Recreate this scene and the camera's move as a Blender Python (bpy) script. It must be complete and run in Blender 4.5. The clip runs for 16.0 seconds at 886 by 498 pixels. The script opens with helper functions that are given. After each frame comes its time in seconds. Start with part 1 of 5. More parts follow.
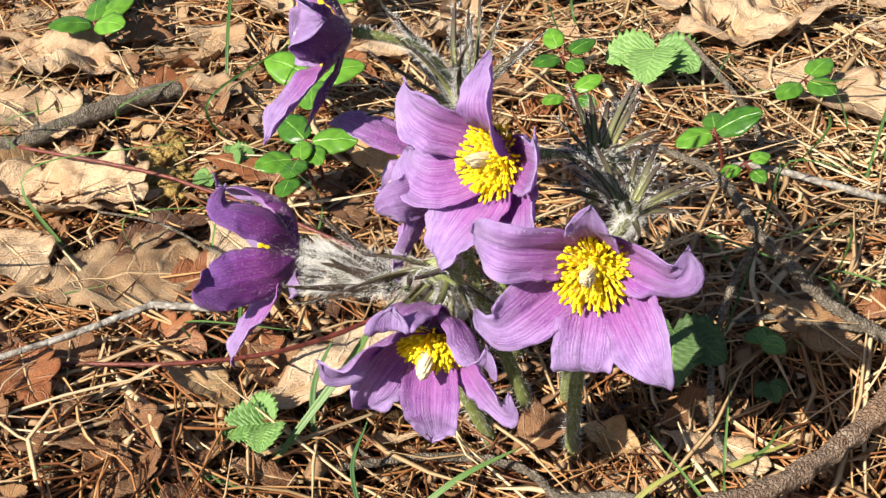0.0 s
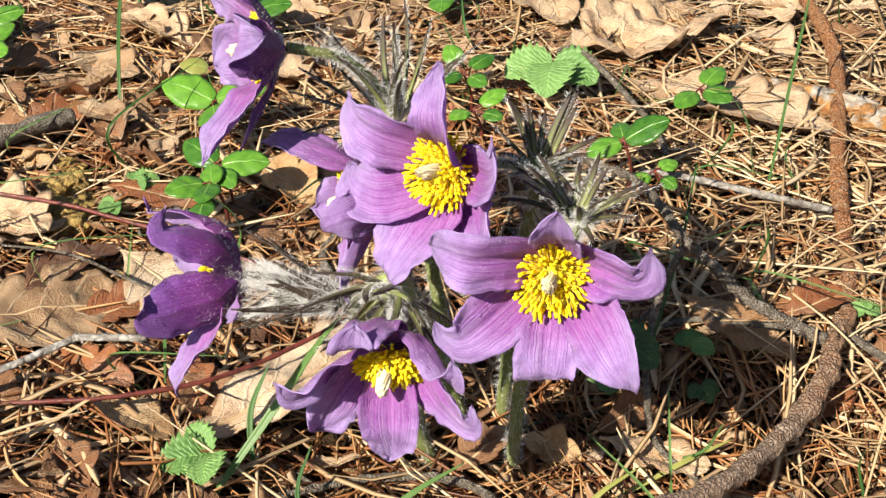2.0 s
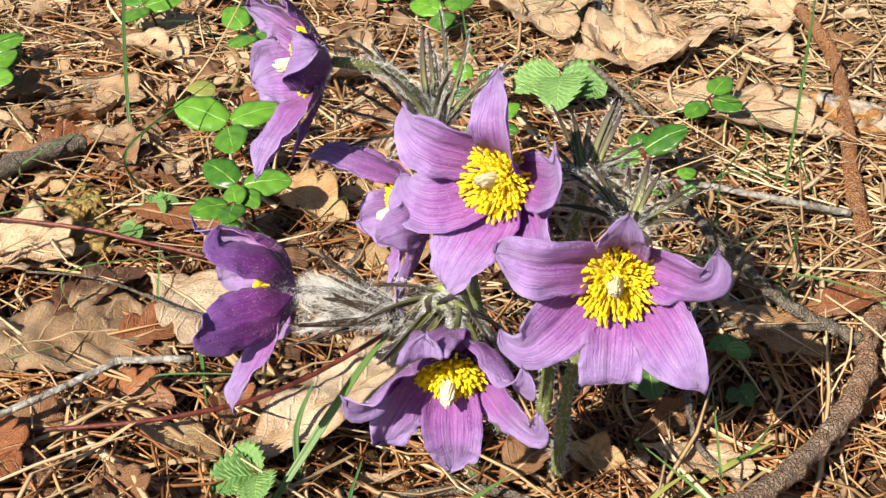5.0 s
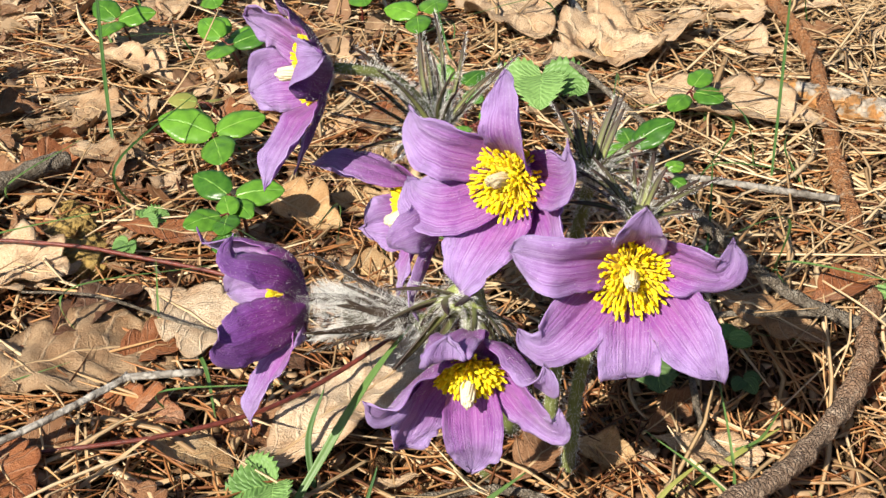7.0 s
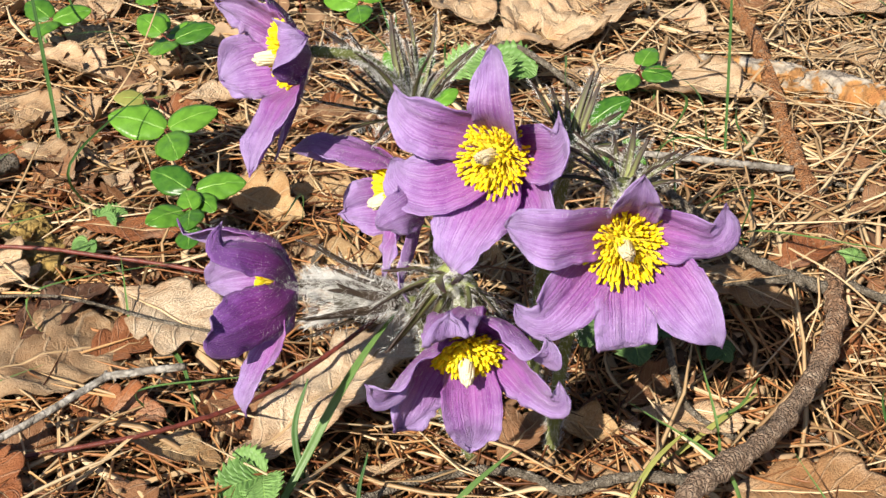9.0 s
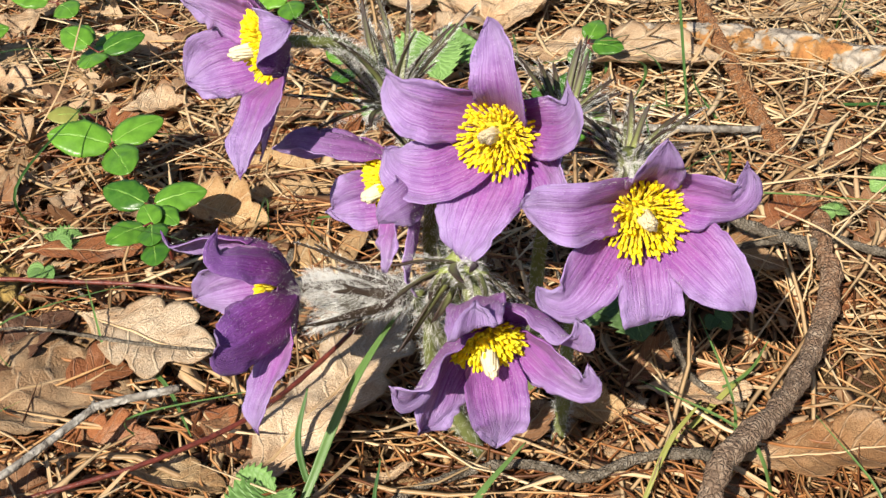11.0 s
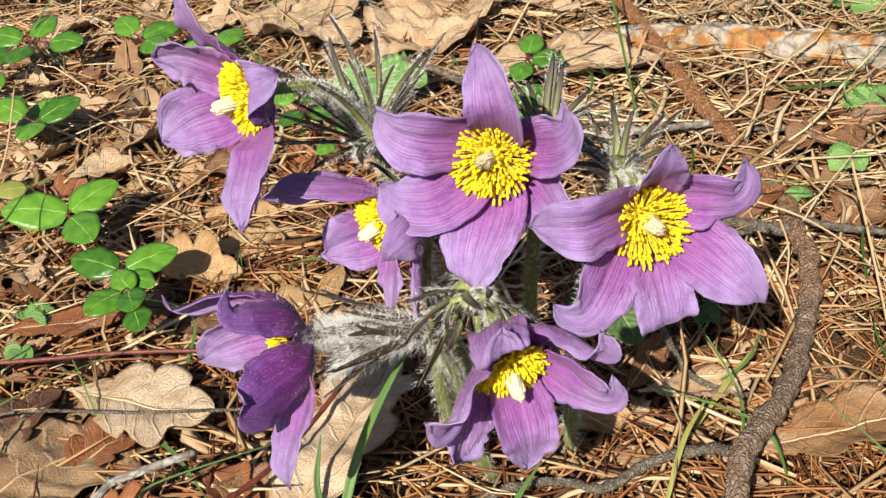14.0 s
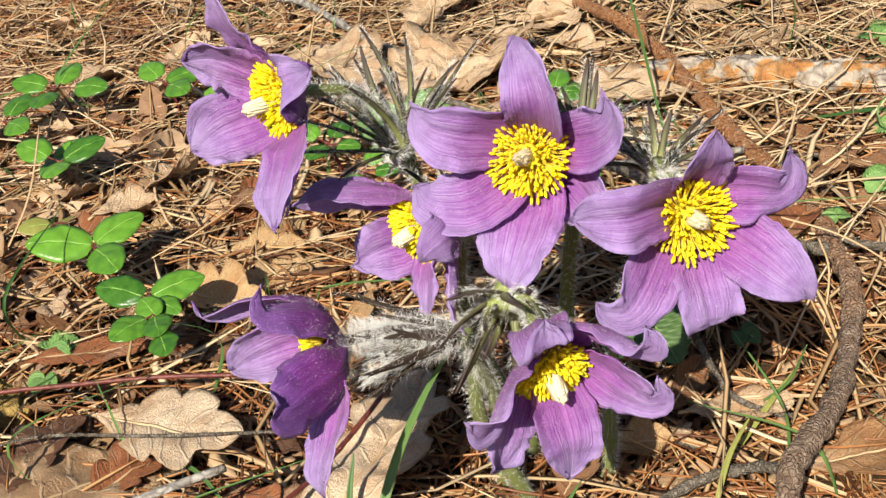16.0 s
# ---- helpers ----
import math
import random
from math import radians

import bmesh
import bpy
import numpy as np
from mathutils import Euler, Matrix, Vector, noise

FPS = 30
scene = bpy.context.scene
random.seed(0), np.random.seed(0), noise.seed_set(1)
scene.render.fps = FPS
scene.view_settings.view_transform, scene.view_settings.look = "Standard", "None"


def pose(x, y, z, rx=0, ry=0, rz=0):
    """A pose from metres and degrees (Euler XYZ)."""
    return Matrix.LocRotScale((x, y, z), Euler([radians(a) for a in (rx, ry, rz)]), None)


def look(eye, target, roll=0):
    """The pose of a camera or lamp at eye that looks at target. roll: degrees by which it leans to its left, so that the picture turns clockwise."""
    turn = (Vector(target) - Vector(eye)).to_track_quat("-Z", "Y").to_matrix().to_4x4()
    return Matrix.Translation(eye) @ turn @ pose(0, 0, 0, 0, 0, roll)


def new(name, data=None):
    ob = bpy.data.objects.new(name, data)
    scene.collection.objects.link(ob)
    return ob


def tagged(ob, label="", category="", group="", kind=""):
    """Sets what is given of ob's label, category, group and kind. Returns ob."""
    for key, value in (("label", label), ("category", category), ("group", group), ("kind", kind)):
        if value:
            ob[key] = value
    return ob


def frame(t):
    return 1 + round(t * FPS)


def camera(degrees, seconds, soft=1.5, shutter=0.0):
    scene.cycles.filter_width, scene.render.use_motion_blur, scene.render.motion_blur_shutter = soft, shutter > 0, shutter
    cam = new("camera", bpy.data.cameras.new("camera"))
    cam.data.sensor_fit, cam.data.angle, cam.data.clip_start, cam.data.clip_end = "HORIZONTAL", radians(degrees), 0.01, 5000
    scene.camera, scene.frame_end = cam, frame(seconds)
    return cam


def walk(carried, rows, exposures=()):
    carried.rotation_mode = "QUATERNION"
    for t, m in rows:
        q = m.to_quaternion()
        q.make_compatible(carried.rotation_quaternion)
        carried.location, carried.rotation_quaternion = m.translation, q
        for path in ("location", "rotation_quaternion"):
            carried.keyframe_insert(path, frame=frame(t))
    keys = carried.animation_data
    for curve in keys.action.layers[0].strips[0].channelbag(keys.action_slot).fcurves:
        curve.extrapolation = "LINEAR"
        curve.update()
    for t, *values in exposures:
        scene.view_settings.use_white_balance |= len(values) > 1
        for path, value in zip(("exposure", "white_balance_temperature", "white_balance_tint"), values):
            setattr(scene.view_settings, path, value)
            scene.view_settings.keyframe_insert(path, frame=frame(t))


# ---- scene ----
cam = camera(38.0, 16.0)
PATH = [
    (0, (0.13764, -0.39446, 0.35131), (-0.00452, -0.00634, 0.06997), -3.222),
    (0.5, (0.12737, -0.39166, 0.35277), (-0.00768, -0.00046, 0.07219), -2.916),
    (1, (0.11750, -0.39897, 0.35551), (0.00030, -0.00121, 0.07612), -1.876),
    (1.5, (0.10771, -0.40146, 0.35343), (0.00450, 0.00154, 0.07605), -1.437),
    (2, (0.10149, -0.40198, 0.34616), (0.01657, 0.00694, 0.07126), -1.077),
    (2.5, (0.09701, -0.40185, 0.34681), (0.01868, 0.00979, 0.07403), -1.468),
    (3, (0.09175, -0.40363, 0.34857), (0.01729, 0.00980, 0.07740), -1.289),
    (3.5, (0.08400, -0.40932, 0.34820), (0.01076, 0.00482, 0.07779), -1.124),
    (4, (0.07333, -0.40991, 0.34140), (0.00158, 0.00513, 0.07197), -1.037),
    (4.2, (0.07121, -0.41044, 0.34181), (-0.00003, 0.00562, 0.07382), -1.171),
    (6.3, (0.05421, -0.41150, 0.34133), (-0.00344, 0.00772, 0.07500), -1.661),
    (6.5, (0.05089, -0.41251, 0.33891), (-0.00472, 0.00700, 0.07260), -1.836),
    (7, (0.04743, -0.41401, 0.34228), (-0.00304, 0.00629, 0.07621), -2.594),
    (7.5, (0.03850, -0.41634, 0.34410), (0.00056, 0.00515, 0.07782), -2.337),
    (8, (0.03055, -0.42019, 0.34579), (0.00151, 0.00214, 0.07973), -2.147),
    (8.5, (0.02386, -0.41991, 0.33799), (0.00107, 0.00176, 0.07026), -2.369),
    (9, (0.01977, -0.41754, 0.33673), (0.00433, 0.00442, 0.06894), -2.632),
    (9.2, (0.01689, -0.41814, 0.33527), (0.00450, 0.00390, 0.06745), -2.758),
    (11.3, (-0.01930, -0.39725, 0.32354), (0.00868, 0.02233, 0.05304), -5.341),
    (11.5, (-0.02135, -0.39709, 0.32607), (0.01001, 0.02313, 0.05694), -5.465),
    (12, (-0.02687, -0.39882, 0.32576), (0.01170, 0.02147, 0.05769), -5.841),
    (12.5, (-0.03223, -0.39719, 0.32671), (0.01499, 0.02282, 0.05957), -5.946),
    (13, (-0.03659, -0.39642, 0.32452), (0.01703, 0.02304, 0.05774), -6.840),
    (13.5, (-0.03926, -0.39571, 0.32308), (0.01753, 0.02263, 0.05519), -8.669),
    (14, (-0.04634, -0.39120, 0.32855), (0.01267, 0.02753, 0.06176), -9.431),
    (14.5, (-0.05073, -0.39079, 0.32915), (0.00969, 0.02915, 0.06456), -9.746),
    (15, (-0.05557, -0.39014, 0.32577), (0.00794, 0.03992, 0.07875), -9.829),
    (15.5, (-0.05599, -0.39120, 0.31567), (0.00431, 0.04313, 0.07540), -10.199),
    (16, (-0.05736, -0.39273, 0.30176), (0.00304, 0.04251, 0.06318), -10.085),
]
walk(cam, [(t, look(eye, target, roll)) for t, eye, target, roll in PATH], [(0, 1.20), (4, 1.12), (9, 1.02), (11.3, 0.96), (12.2, 0.95), (13, 0.68), (13.5, 0.70), (14, 0.90), (14.5, 0.94), (16, 0.93)])

# ---------- world and sun ----------
SUN = Vector((-0.36, -0.68, 0.635)).normalized()
world = bpy.data.worlds.new("sky")
scene.world = world
world.use_nodes = True
wt = world.node_tree
sky = wt.nodes.new("ShaderNodeTexSky")
sky.sky_type = "NISHITA"
sky.sun_disc = False
sky.sun_elevation = math.asin(SUN.z)
sky.sun_rotation = math.atan2(SUN.x, SUN.y)
wt.links.new(sky.outputs[0], wt.nodes["Background"].inputs[0])
wt.nodes["Background"].inputs[1].default_value = 0.048
sun = new("sun", bpy.data.lights.new("sun", "SUN"))
sun.data.energy = 4.65
sun.data.angle = radians(0.5)
sun.data.color = (1.0, 0.93, 0.79)
sun.matrix_world = look(SUN * 3, (0, 0, 0))


# ---------- materials ----------
class Nodes:
    """A short way to write a node material."""

    def __init__(self, name):
        self.m = bpy.data.materials.new(name)
        self.m.use_nodes = True
        self.t = self.m.node_tree
        self.b = self.t.nodes["Principled BSDF"]
        self.out = self.t.nodes["Material Output"]

    def n(self, kind, **sockets):
        node = self.t.nodes.new(kind)
        for key, value in sockets.items():
            self.put(node.inputs[key.replace("_", " ")], value)
        return node

    def put(self, socket, value):
        if isinstance(value, bpy.types.NodeSocket):
            self.t.links.new(value, socket)
        else:
            socket.default_value = value

    def noise(self, scale, detail=4.0, vec=None, rough=0.6):
        node = self.n("ShaderNodeTexNoise", Scale=scale, Detail=detail, Roughness=rough)
        if vec is None:
            vec = self.n("ShaderNodeNewGeometry").outputs["Position"]
        self.put(node.inputs["Vector"], vec)
        return node.outputs["Fac"]

    def ramp(self, fac, stops, smooth=False):
        node = self.n("ShaderNodeValToRGB", Fac=fac)
        r = node.color_ramp
        if smooth:
            r.interpolation = "EASE"
        while len(r.elements) < len(stops):
            r.elements.new(0.5)
        for e, (p, c) in zip(r.elements, stops):
            e.position = p
            e.color = (*c, 1) if len(c) == 3 else c
        return node.outputs["Color"]

    def mix(self, fac, a, b, how="MIX"):
        node = self.t.nodes.new("ShaderNodeMix")
        node.data_type = "RGBA"
        node.blend_type = how
        self.put(node.inputs[0], fac)
        self.put(node.inputs[6], a)
        self.put(node.inputs[7], b)
        return node.outputs[2]

    def math(self, op, a, b=0.0):
        node = self.t.nodes.new("ShaderNodeMath")
        node.operation = op
        self.put(node.inputs[0], a)
        self.put(node.inputs[1], b)
        return node.outputs[0]

    def bump(self, height, strength=0.5, distance=0.0005):
        node = self.n("ShaderNodeBump", Strength=strength, Distance=distance, Height=height)
        self.put(self.b.inputs["Normal"], node.outputs[0])
        return node.outputs[0]

    def uv(self, sx=1.0, sy=1.0):
        src = self.t.nodes.new("ShaderNodeUVMap")
        mp = self.n("ShaderNodeMapping", Vector=src.outputs[0])
        mp.inputs["Scale"].default_value = (sx, sy, 1)
        return mp.outputs[0]

    def uvxy(self):
        src = self.t.nodes.new("ShaderNodeUVMap")
        sep = self.n("ShaderNodeSeparateXYZ", Vector=src.outputs[0])
        return sep.outputs[0], sep.outputs[1]

    def island(self):
        return self.t.nodes.new("ShaderNodeNewGeometry").outputs["Random Per Island"]

    def chance(self):
        return self.t.nodes.new("ShaderNodeObjectInfo").outputs["Random"]

    def thin(self, colour, share):
        """Lets part of the light through a leaf."""
        tr = self.n("ShaderNodeBsdfTranslucent", Color=colour)
        if self.b.inputs["Normal"].is_linked:
            self.put(tr.inputs["Normal"], self.b.inputs["Normal"].links[0].from_socket)
        mx = self.n("ShaderNodeMixShader", Fac=share)
        self.put(mx.inputs[1], self.b.outputs[0])
        self.put(mx.inputs[2], tr.outputs[0])
        self.put(self.out.inputs["Surface"], mx.outputs[0])

    def done(self, colour, rough=0.6, spec=0.4):
        self.put(self.b.inputs["Base Color"], colour)
        self.put(self.b.inputs["Roughness"], rough)
        self.b.inputs["Specular IOR Level"].default_value = spec
        return self.m


def petal_material(name, dark, mid, light, throat, rim, share):
    """Veined petal skin: streaks run along its length, with a throat and a rim of their own colour."""
    k = Nodes(name)
    u, s = k.uvxy()
    grain = k.noise(1.0, 2.0, k.uv(20, 1.1))
    fine = k.noise(1.0, 3.0, k.uv(52, 1.8))
    both = k.math("ADD", k.math("MULTIPLY", grain, 0.5), k.math("MULTIPLY", fine, 0.5))
    col = k.ramp(both, [(0.38, dark), (0.48, mid), (0.62, light)])
    au = k.math("ABSOLUTE", u)
    inner = k.math("ADD", k.math("ADD", s, k.math("MULTIPLY", k.math("MULTIPLY", au, au), 0.16)), k.math("MULTIPLY", k.math("SUBTRACT", grain, 0.5), 0.5))
    col = k.mix(k.ramp(inner, [(0.10, (0.45, 0.45, 0.45)), (0.30, (0.78, 0.78, 0.78)), (0.48, (0.6, 0.6, 0.6)), (0.82, (0, 0, 0))]), col, throat + (1,))
    col = k.mix(k.ramp(k.math("ADD", s, k.math("MULTIPLY", k.math("POWER", au, 3.0), 0.22)), [(0.58, (0, 0, 0)), (1.05, (0.8, 0.8, 0.8))]), col, rim + (1,))
    line = k.math("SINE", k.math("ADD", k.math("MULTIPLY", u, 58.0), k.math("MULTIPLY", grain, 9.0)))
    col = k.mix(k.math("MULTIPLY", k.math("MAXIMUM", line, 0.0), 0.11), col, dark + (1,))
    blotch = k.noise(160, 4)
    col = k.mix(k.ramp(blotch, [(0.42, (0, 0, 0)), (0.75, (0.45, 0.45, 0.45))]), col, dark + (1,))
    speck = k.noise(2600, 1)
    col = k.mix(k.ramp(speck, [(0.68, (0, 0, 0)), (0.74, (0.7, 0.7, 0.7))]), col, (0.82, 0.72, 0.88, 1))
    k.bump(k.math("ADD", k.math("SUBTRACT", both, k.math("MULTIPLY", line, 0.06)), k.math("ADD", k.math("MULTIPLY", k.noise(620, 3), 0.7), k.math("MULTIPLY", speck, 0.3))), 0.9, 0.0009)
    m = k.done(col, 0.5, 0.35)
    k.b.inputs["Sheen Weight"].default_value = 0.10
    k.b.inputs["Sheen Roughness"].default_value = 0.4
    k.thin(k.mix(1.0, col, (1.0, 0.55, 1.0, 1), "MULTIPLY"), share)
    return m


def plain_material(name, stops, scale, rough=0.6, spec=0.4, bump=0.4, dist=0.0004, thin=0.0, per="", detail=4.0):
    """Two-scale mottled colour; per: 'island' or 'object' shifts the tone from piece to piece."""
    k = Nodes(name)
    f = k.noise(scale, detail)
    g = k.noise(scale * 7, 3.0)
    if per:
        r = k.island() if per == "island" else k.chance()
        f = k.math("ADD", k.math("MULTIPLY", r, 0.75), k.math("MULTIPLY", f, 0.3))
    col = k.ramp(f, stops)
    col = k.mix(k.math("MULTIPLY", g, 0.30 if bump else 0.0), col, tuple(c * 0.45 for c in stops[0][1]) + (1,))
    k.bump(k.math("ADD", f, g), bump, dist)
    m = k.done(col, rough, spec)
    if thin:
        k.thin(col, thin)
    return m


def bract_material():
    """Yellow-green at its foot, dark purple-brown along the edges and to the tip."""
    k = Nodes("bract_green")
    u, s = k.uvxy()
    f = k.noise(220, 4)
    col = k.ramp(k.math("ADD", s, k.math("MULTIPLY", f, 0.3)), [(0.18, (0.33, 0.36, 0.11)), (0.48, (0.19, 0.21, 0.075)), (0.80, (0.09, 0.09, 0.04)), (1.1, (0.03, 0.018, 0.015))])
    edge = k.ramp(k.math("ABSOLUTE", u), [(0.35, (0, 0, 0)), (0.85, (0.9, 0.9, 0.9))])
    col = k.mix(edge, col, (0.055, 0.036, 0.03, 1))
    k.bump(f, 0.4, 0.0003)
    m = k.done(col, 0.55, 0.35)
    k.thin(col, 0.15)
    return m


def oak_material(name):
    """Dry leaf skin: blotches, specks, a net of fine veins, pale ribs; everything keyed to the leaf's own tone."""
    k = Nodes(name)
    u, s = k.uvxy()
    base = k.t.nodes.new("ShaderNodeObjectInfo").outputs["Color"]
    spots = k.noise(95, 5)
    fine = k.noise(900, 3)
    grit = k.noise(2600, 2)
    warm = k.mix(1.0, base, (0.62, 0.46, 0.34, 1), "MULTIPLY")
    dark = k.mix(1.0, base, (0.36, 0.27, 0.20, 1), "MULTIPLY")
    light = k.mix(0.35, base, (0.80, 0.70, 0.54, 1))
    col = k.mix(k.ramp(spots, [(0.50, (0, 0, 0)), (0.72, (0.8, 0.8, 0.8))]), base, warm)
    patch = k.noise(38, 4)
    col = k.mix(k.ramp(patch, [(0.34, (0.65, 0.65, 0.65)), (0.52, (0, 0, 0))]), col, warm)
    col = k.mix(k.ramp(patch, [(0.55, (0, 0, 0)), (0.70, (0.7, 0.7, 0.7))]), col, light)
    col = k.mix(k.ramp(fine, [(0.45, (0, 0, 0)), (0.75, (0.5, 0.5, 0.5))]), col, warm)
    col = k.mix(k.ramp(grit, [(0.53, (0, 0, 0)), (0.66, (0.75, 0.75, 0.75))]), col, dark)
    au = k.math("ABSOLUTE", u)
    mid = k.math("SUBTRACT", 1.0, k.math("MINIMUM", k.math("MULTIPLY", au, 22.0), 1.0))
    wave = k.math("SINE", k.math("ADD", k.math("MULTIPLY", k.math("SUBTRACT", s, k.math("MULTIPLY", au, 0.16)), 52.0), k.math("MULTIPLY", spots, 4.0)))
    cells = k.n("ShaderNodeTexVoronoi", Scale=620.0, Vector=k.n("ShaderNodeNewGeometry").outputs["Position"])
    cells.feature = "DISTANCE_TO_EDGE"
    net = k.ramp(cells.outputs["Distance"], [(0.0, (0.45, 0.45, 0.45)), (0.12, (0, 0, 0))])
    col = k.mix(net, col, warm)
    side = k.math("MAXIMUM", k.math("SUBTRACT", k.math("MULTIPLY", wave, 8.0), 7.0), 0.0)
    vein = k.math("MINIMUM", k.math("ADD", mid, side), 1.0)
    col = k.mix(k.math("MULTIPLY", vein, 0.35), col, light)
    # brittle brown rims
    col = k.mix(k.ramp(au, [(0.86, (0, 0, 0)), (1.0, (0.55, 0.55, 0.55))]), col, dark)
    k.bump(k.math("ADD", k.math("MULTIPLY", vein, 0.6), k.math("ADD", spots, k.math("ADD", fine, k.math("MULTIPLY", grit, 0.5)))), 0.85, 0.0012)
    m = k.done(col, 0.58, 0.35)
    k.thin(k.mix(1.0, col, (1.0, 0.75, 0.5, 1), "MULTIPLY"), 0.12)
    return m


def green_leaf_material(name, dark, light, rough, lines, thin=0.25):
    """A leaf with a pale midrib and side ribs along its own length."""
    k = Nodes(name)
    u, s = k.uvxy()
    au = k.math("ABSOLUTE", u)
    mid = k.math("SUBTRACT", 1.0, k.math("MINIMUM", k.math("MULTIPLY", au, 14.0), 1.0))
    wave = k.math("SINE", k.math("MULTIPLY", k.math("SUBTRACT", s, k.math("MULTIPLY", au, 0.30)), lines))
    f = k.noise(260, 4)
    col = k.ramp(k.math("ADD", k.math("MULTIPLY", k.chance(), 0.5), k.math("MULTIPLY", f, 0.55)), [(0.2, dark), (0.8, light)])
    col = k.mix(k.math("MULTIPLY", mid, 0.35), col, tuple(min(1, c * 1.5 + 0.03) for c in light) + (1,))
    col = k.mix(k.math("MULTIPLY", k.math("MAXIMUM", k.math("SUBTRACT", 0.0, wave), 0.0), 0.22), col, tuple(c * 0.6 for c in dark) + (1,))
    k.bump(k.math("ADD", k.math("MULTIPLY", wave, 0.5), k.math("SUBTRACT", f, mid)), 0.5, 0.0006)
    m = k.done(col, rough, 0.5)
    k.thin(k.mix(1.0, col, (1.3, 1.25, 0.5, 1), "MULTIPLY"), thin)
    return m


def bark_material(name, stops, scale, flake, worn=None):
    k = Nodes(name)
    pos = k.n("ShaderNodeNewGeometry").outputs["Position"]
    v = k.n("ShaderNodeTexVoronoi", Scale=scale, Vector=pos)
    v.feature = "DISTANCE_TO_EDGE"
    f = k.noise(scale * 0.6, 5)
    g = k.noise(scale * 6, 4)
    col = k.ramp(f, stops)
    if worn:
        # the older end has weathered to grey
        sep = k.n("ShaderNodeSeparateXYZ", Vector=pos)
        patchy = k.math("ADD", sep.outputs[1], k.math("MULTIPLY", k.noise(60, 4), 0.12))
        grey = k.ramp(f, [(0.3, tuple(0.4 * q for q in worn)), (0.7, tuple(1.45 * q for q in worn))])
        col = k.mix(k.ramp(patchy, [(0.06, (0.85, 0.85, 0.85)), (0.20, (0, 0, 0))]), col, grey)
    crack = k.ramp(v.outputs["Distance"], [(0.0, (1, 1, 1)), (0.14, (0, 0, 0))])
    col = k.mix(k.math("MULTIPLY", k.n("ShaderNodeSeparateColor", Color=crack).outputs[0], 0.40), col, tuple(c * 0.22 for c in stops[0][1]) + (1,))
    col = k.mix(k.math("MULTIPLY", g, 0.45), col, tuple(c * 0.35 for c in stops[0][1]) + (1,))
    k.bump(k.math("ADD", k.math("MINIMUM", k.math("MULTIPLY", v.outputs["Distance"], 4.0), 1.0), g), 0.9, flake)
    return k.done(col, 0.85, 0.2)


PETAL = petal_material("petal_inside", (0.19, 0.035, 0.30), (0.45, 0.22, 0.60), (0.64, 0.46, 0.75), (0.40, 0.085, 0.40), (0.55, 0.43, 0.76), 0.42)
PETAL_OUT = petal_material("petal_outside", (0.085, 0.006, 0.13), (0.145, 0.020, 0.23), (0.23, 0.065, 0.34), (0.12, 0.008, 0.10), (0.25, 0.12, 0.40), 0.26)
PETAL_BACK = petal_material("petal_pale_back", (0.18, 0.035, 0.27), (0.41, 0.19, 0.54), (0.60, 0.42, 0.70), (0.36, 0.075, 0.36), (0.52, 0.39, 0.70), 0.42)
ANTHER = plain_material("yellow_pollen", [(0.2, (0.94, 0.74, 0.012)), (0.8, (0.98, 0.92, 0.06))], 900, 0.7, 0.2, 0.0, 0.0001, 0.5, "object")
FILAMENT = plain_material("pale_filament", [(0.2, (0.86, 0.68, 0.05)), (0.8, (0.92, 0.78, 0.12))], 900, 0.7, 0.2, 0.0, 0.0001, 0.5)
RIB = plain_material("pale_rib", [(0.2, (0.24, 0.42, 0.08)), (0.8, (0.36, 0.54, 0.14))], 300, 0.5, 0.3, 0.0, 0.0001, 0.2)
PISTIL = plain_material("cream_styles", [(0.2, (0.88, 0.79, 0.56)), (0.8, (0.93, 0.86, 0.68))], 1200, 0.7, 0.2, 0.0, 0.0002, 0.45)
HEART = plain_material("yellow_green_heart", [(0.2, (0.62, 0.50, 0.02)), (0.8, (0.82, 0.70, 0.06))], 900, 0.7, 0.2, 0.6, 0.0004, 0.2)
STEM = plain_material("green_stem", [(0.2, (0.11, 0.13, 0.035)), (0.8, (0.22, 0.24, 0.085))], 300, 0.6, 0.3, 0.4, 0.0003, 0.1)
BRACT = bract_material()
BRACT_DARK = plain_material("dark_bract", [(0.3, (0.03, 0.018, 0.014)), (0.8, (0.07, 0.05, 0.03))], 200, 0.55, 0.35, 0.4, 0.0003, 0.1)
CUP = plain_material("pale_green_cup", [(0.2, (0.22, 0.28, 0.06)), (0.8, (0.42, 0.46, 0.16))], 260, 0.6, 0.3, 0.4, 0.0003, 0.2)
HAIR = plain_material("silver_hair", [(0.1, (0.76, 0.74, 0.71)), (0.6, (0.95, 0.94, 0.92))], 400, 0.35, 0.5, 0.0, 0.0002, 0.25, "island")
# sheath coloured dark so the gaps between its bright hairs show dark
SILK = plain_material("dark_silk", [(0.2, (0.075, 0.062, 0.048)), (0.8, (0.21, 0.19, 0.15))], 500, 0.6, 0.3, 0.8, 0.0008, 0.2)
SOIL = plain_material("dark_soil", [(0.3, (0.035, 0.02, 0.011)), (0.6, (0.10, 0.06, 0.03)), (0.8, (0.20, 0.12, 0.06))], 90, 0.95, 0.1, 1.0, 0.004)
NEEDLE = plain_material("pine_needle", [(0.1, (0.05, 0.018, 0.010)), (0.36, (0.20, 0.072, 0.025)), (0.62, (0.42, 0.182, 0.066)), (0.9, (0.68, 0.42, 0.20))], 90, 0.42, 0.45, 0.3, 0.0003, 0.08, "island")
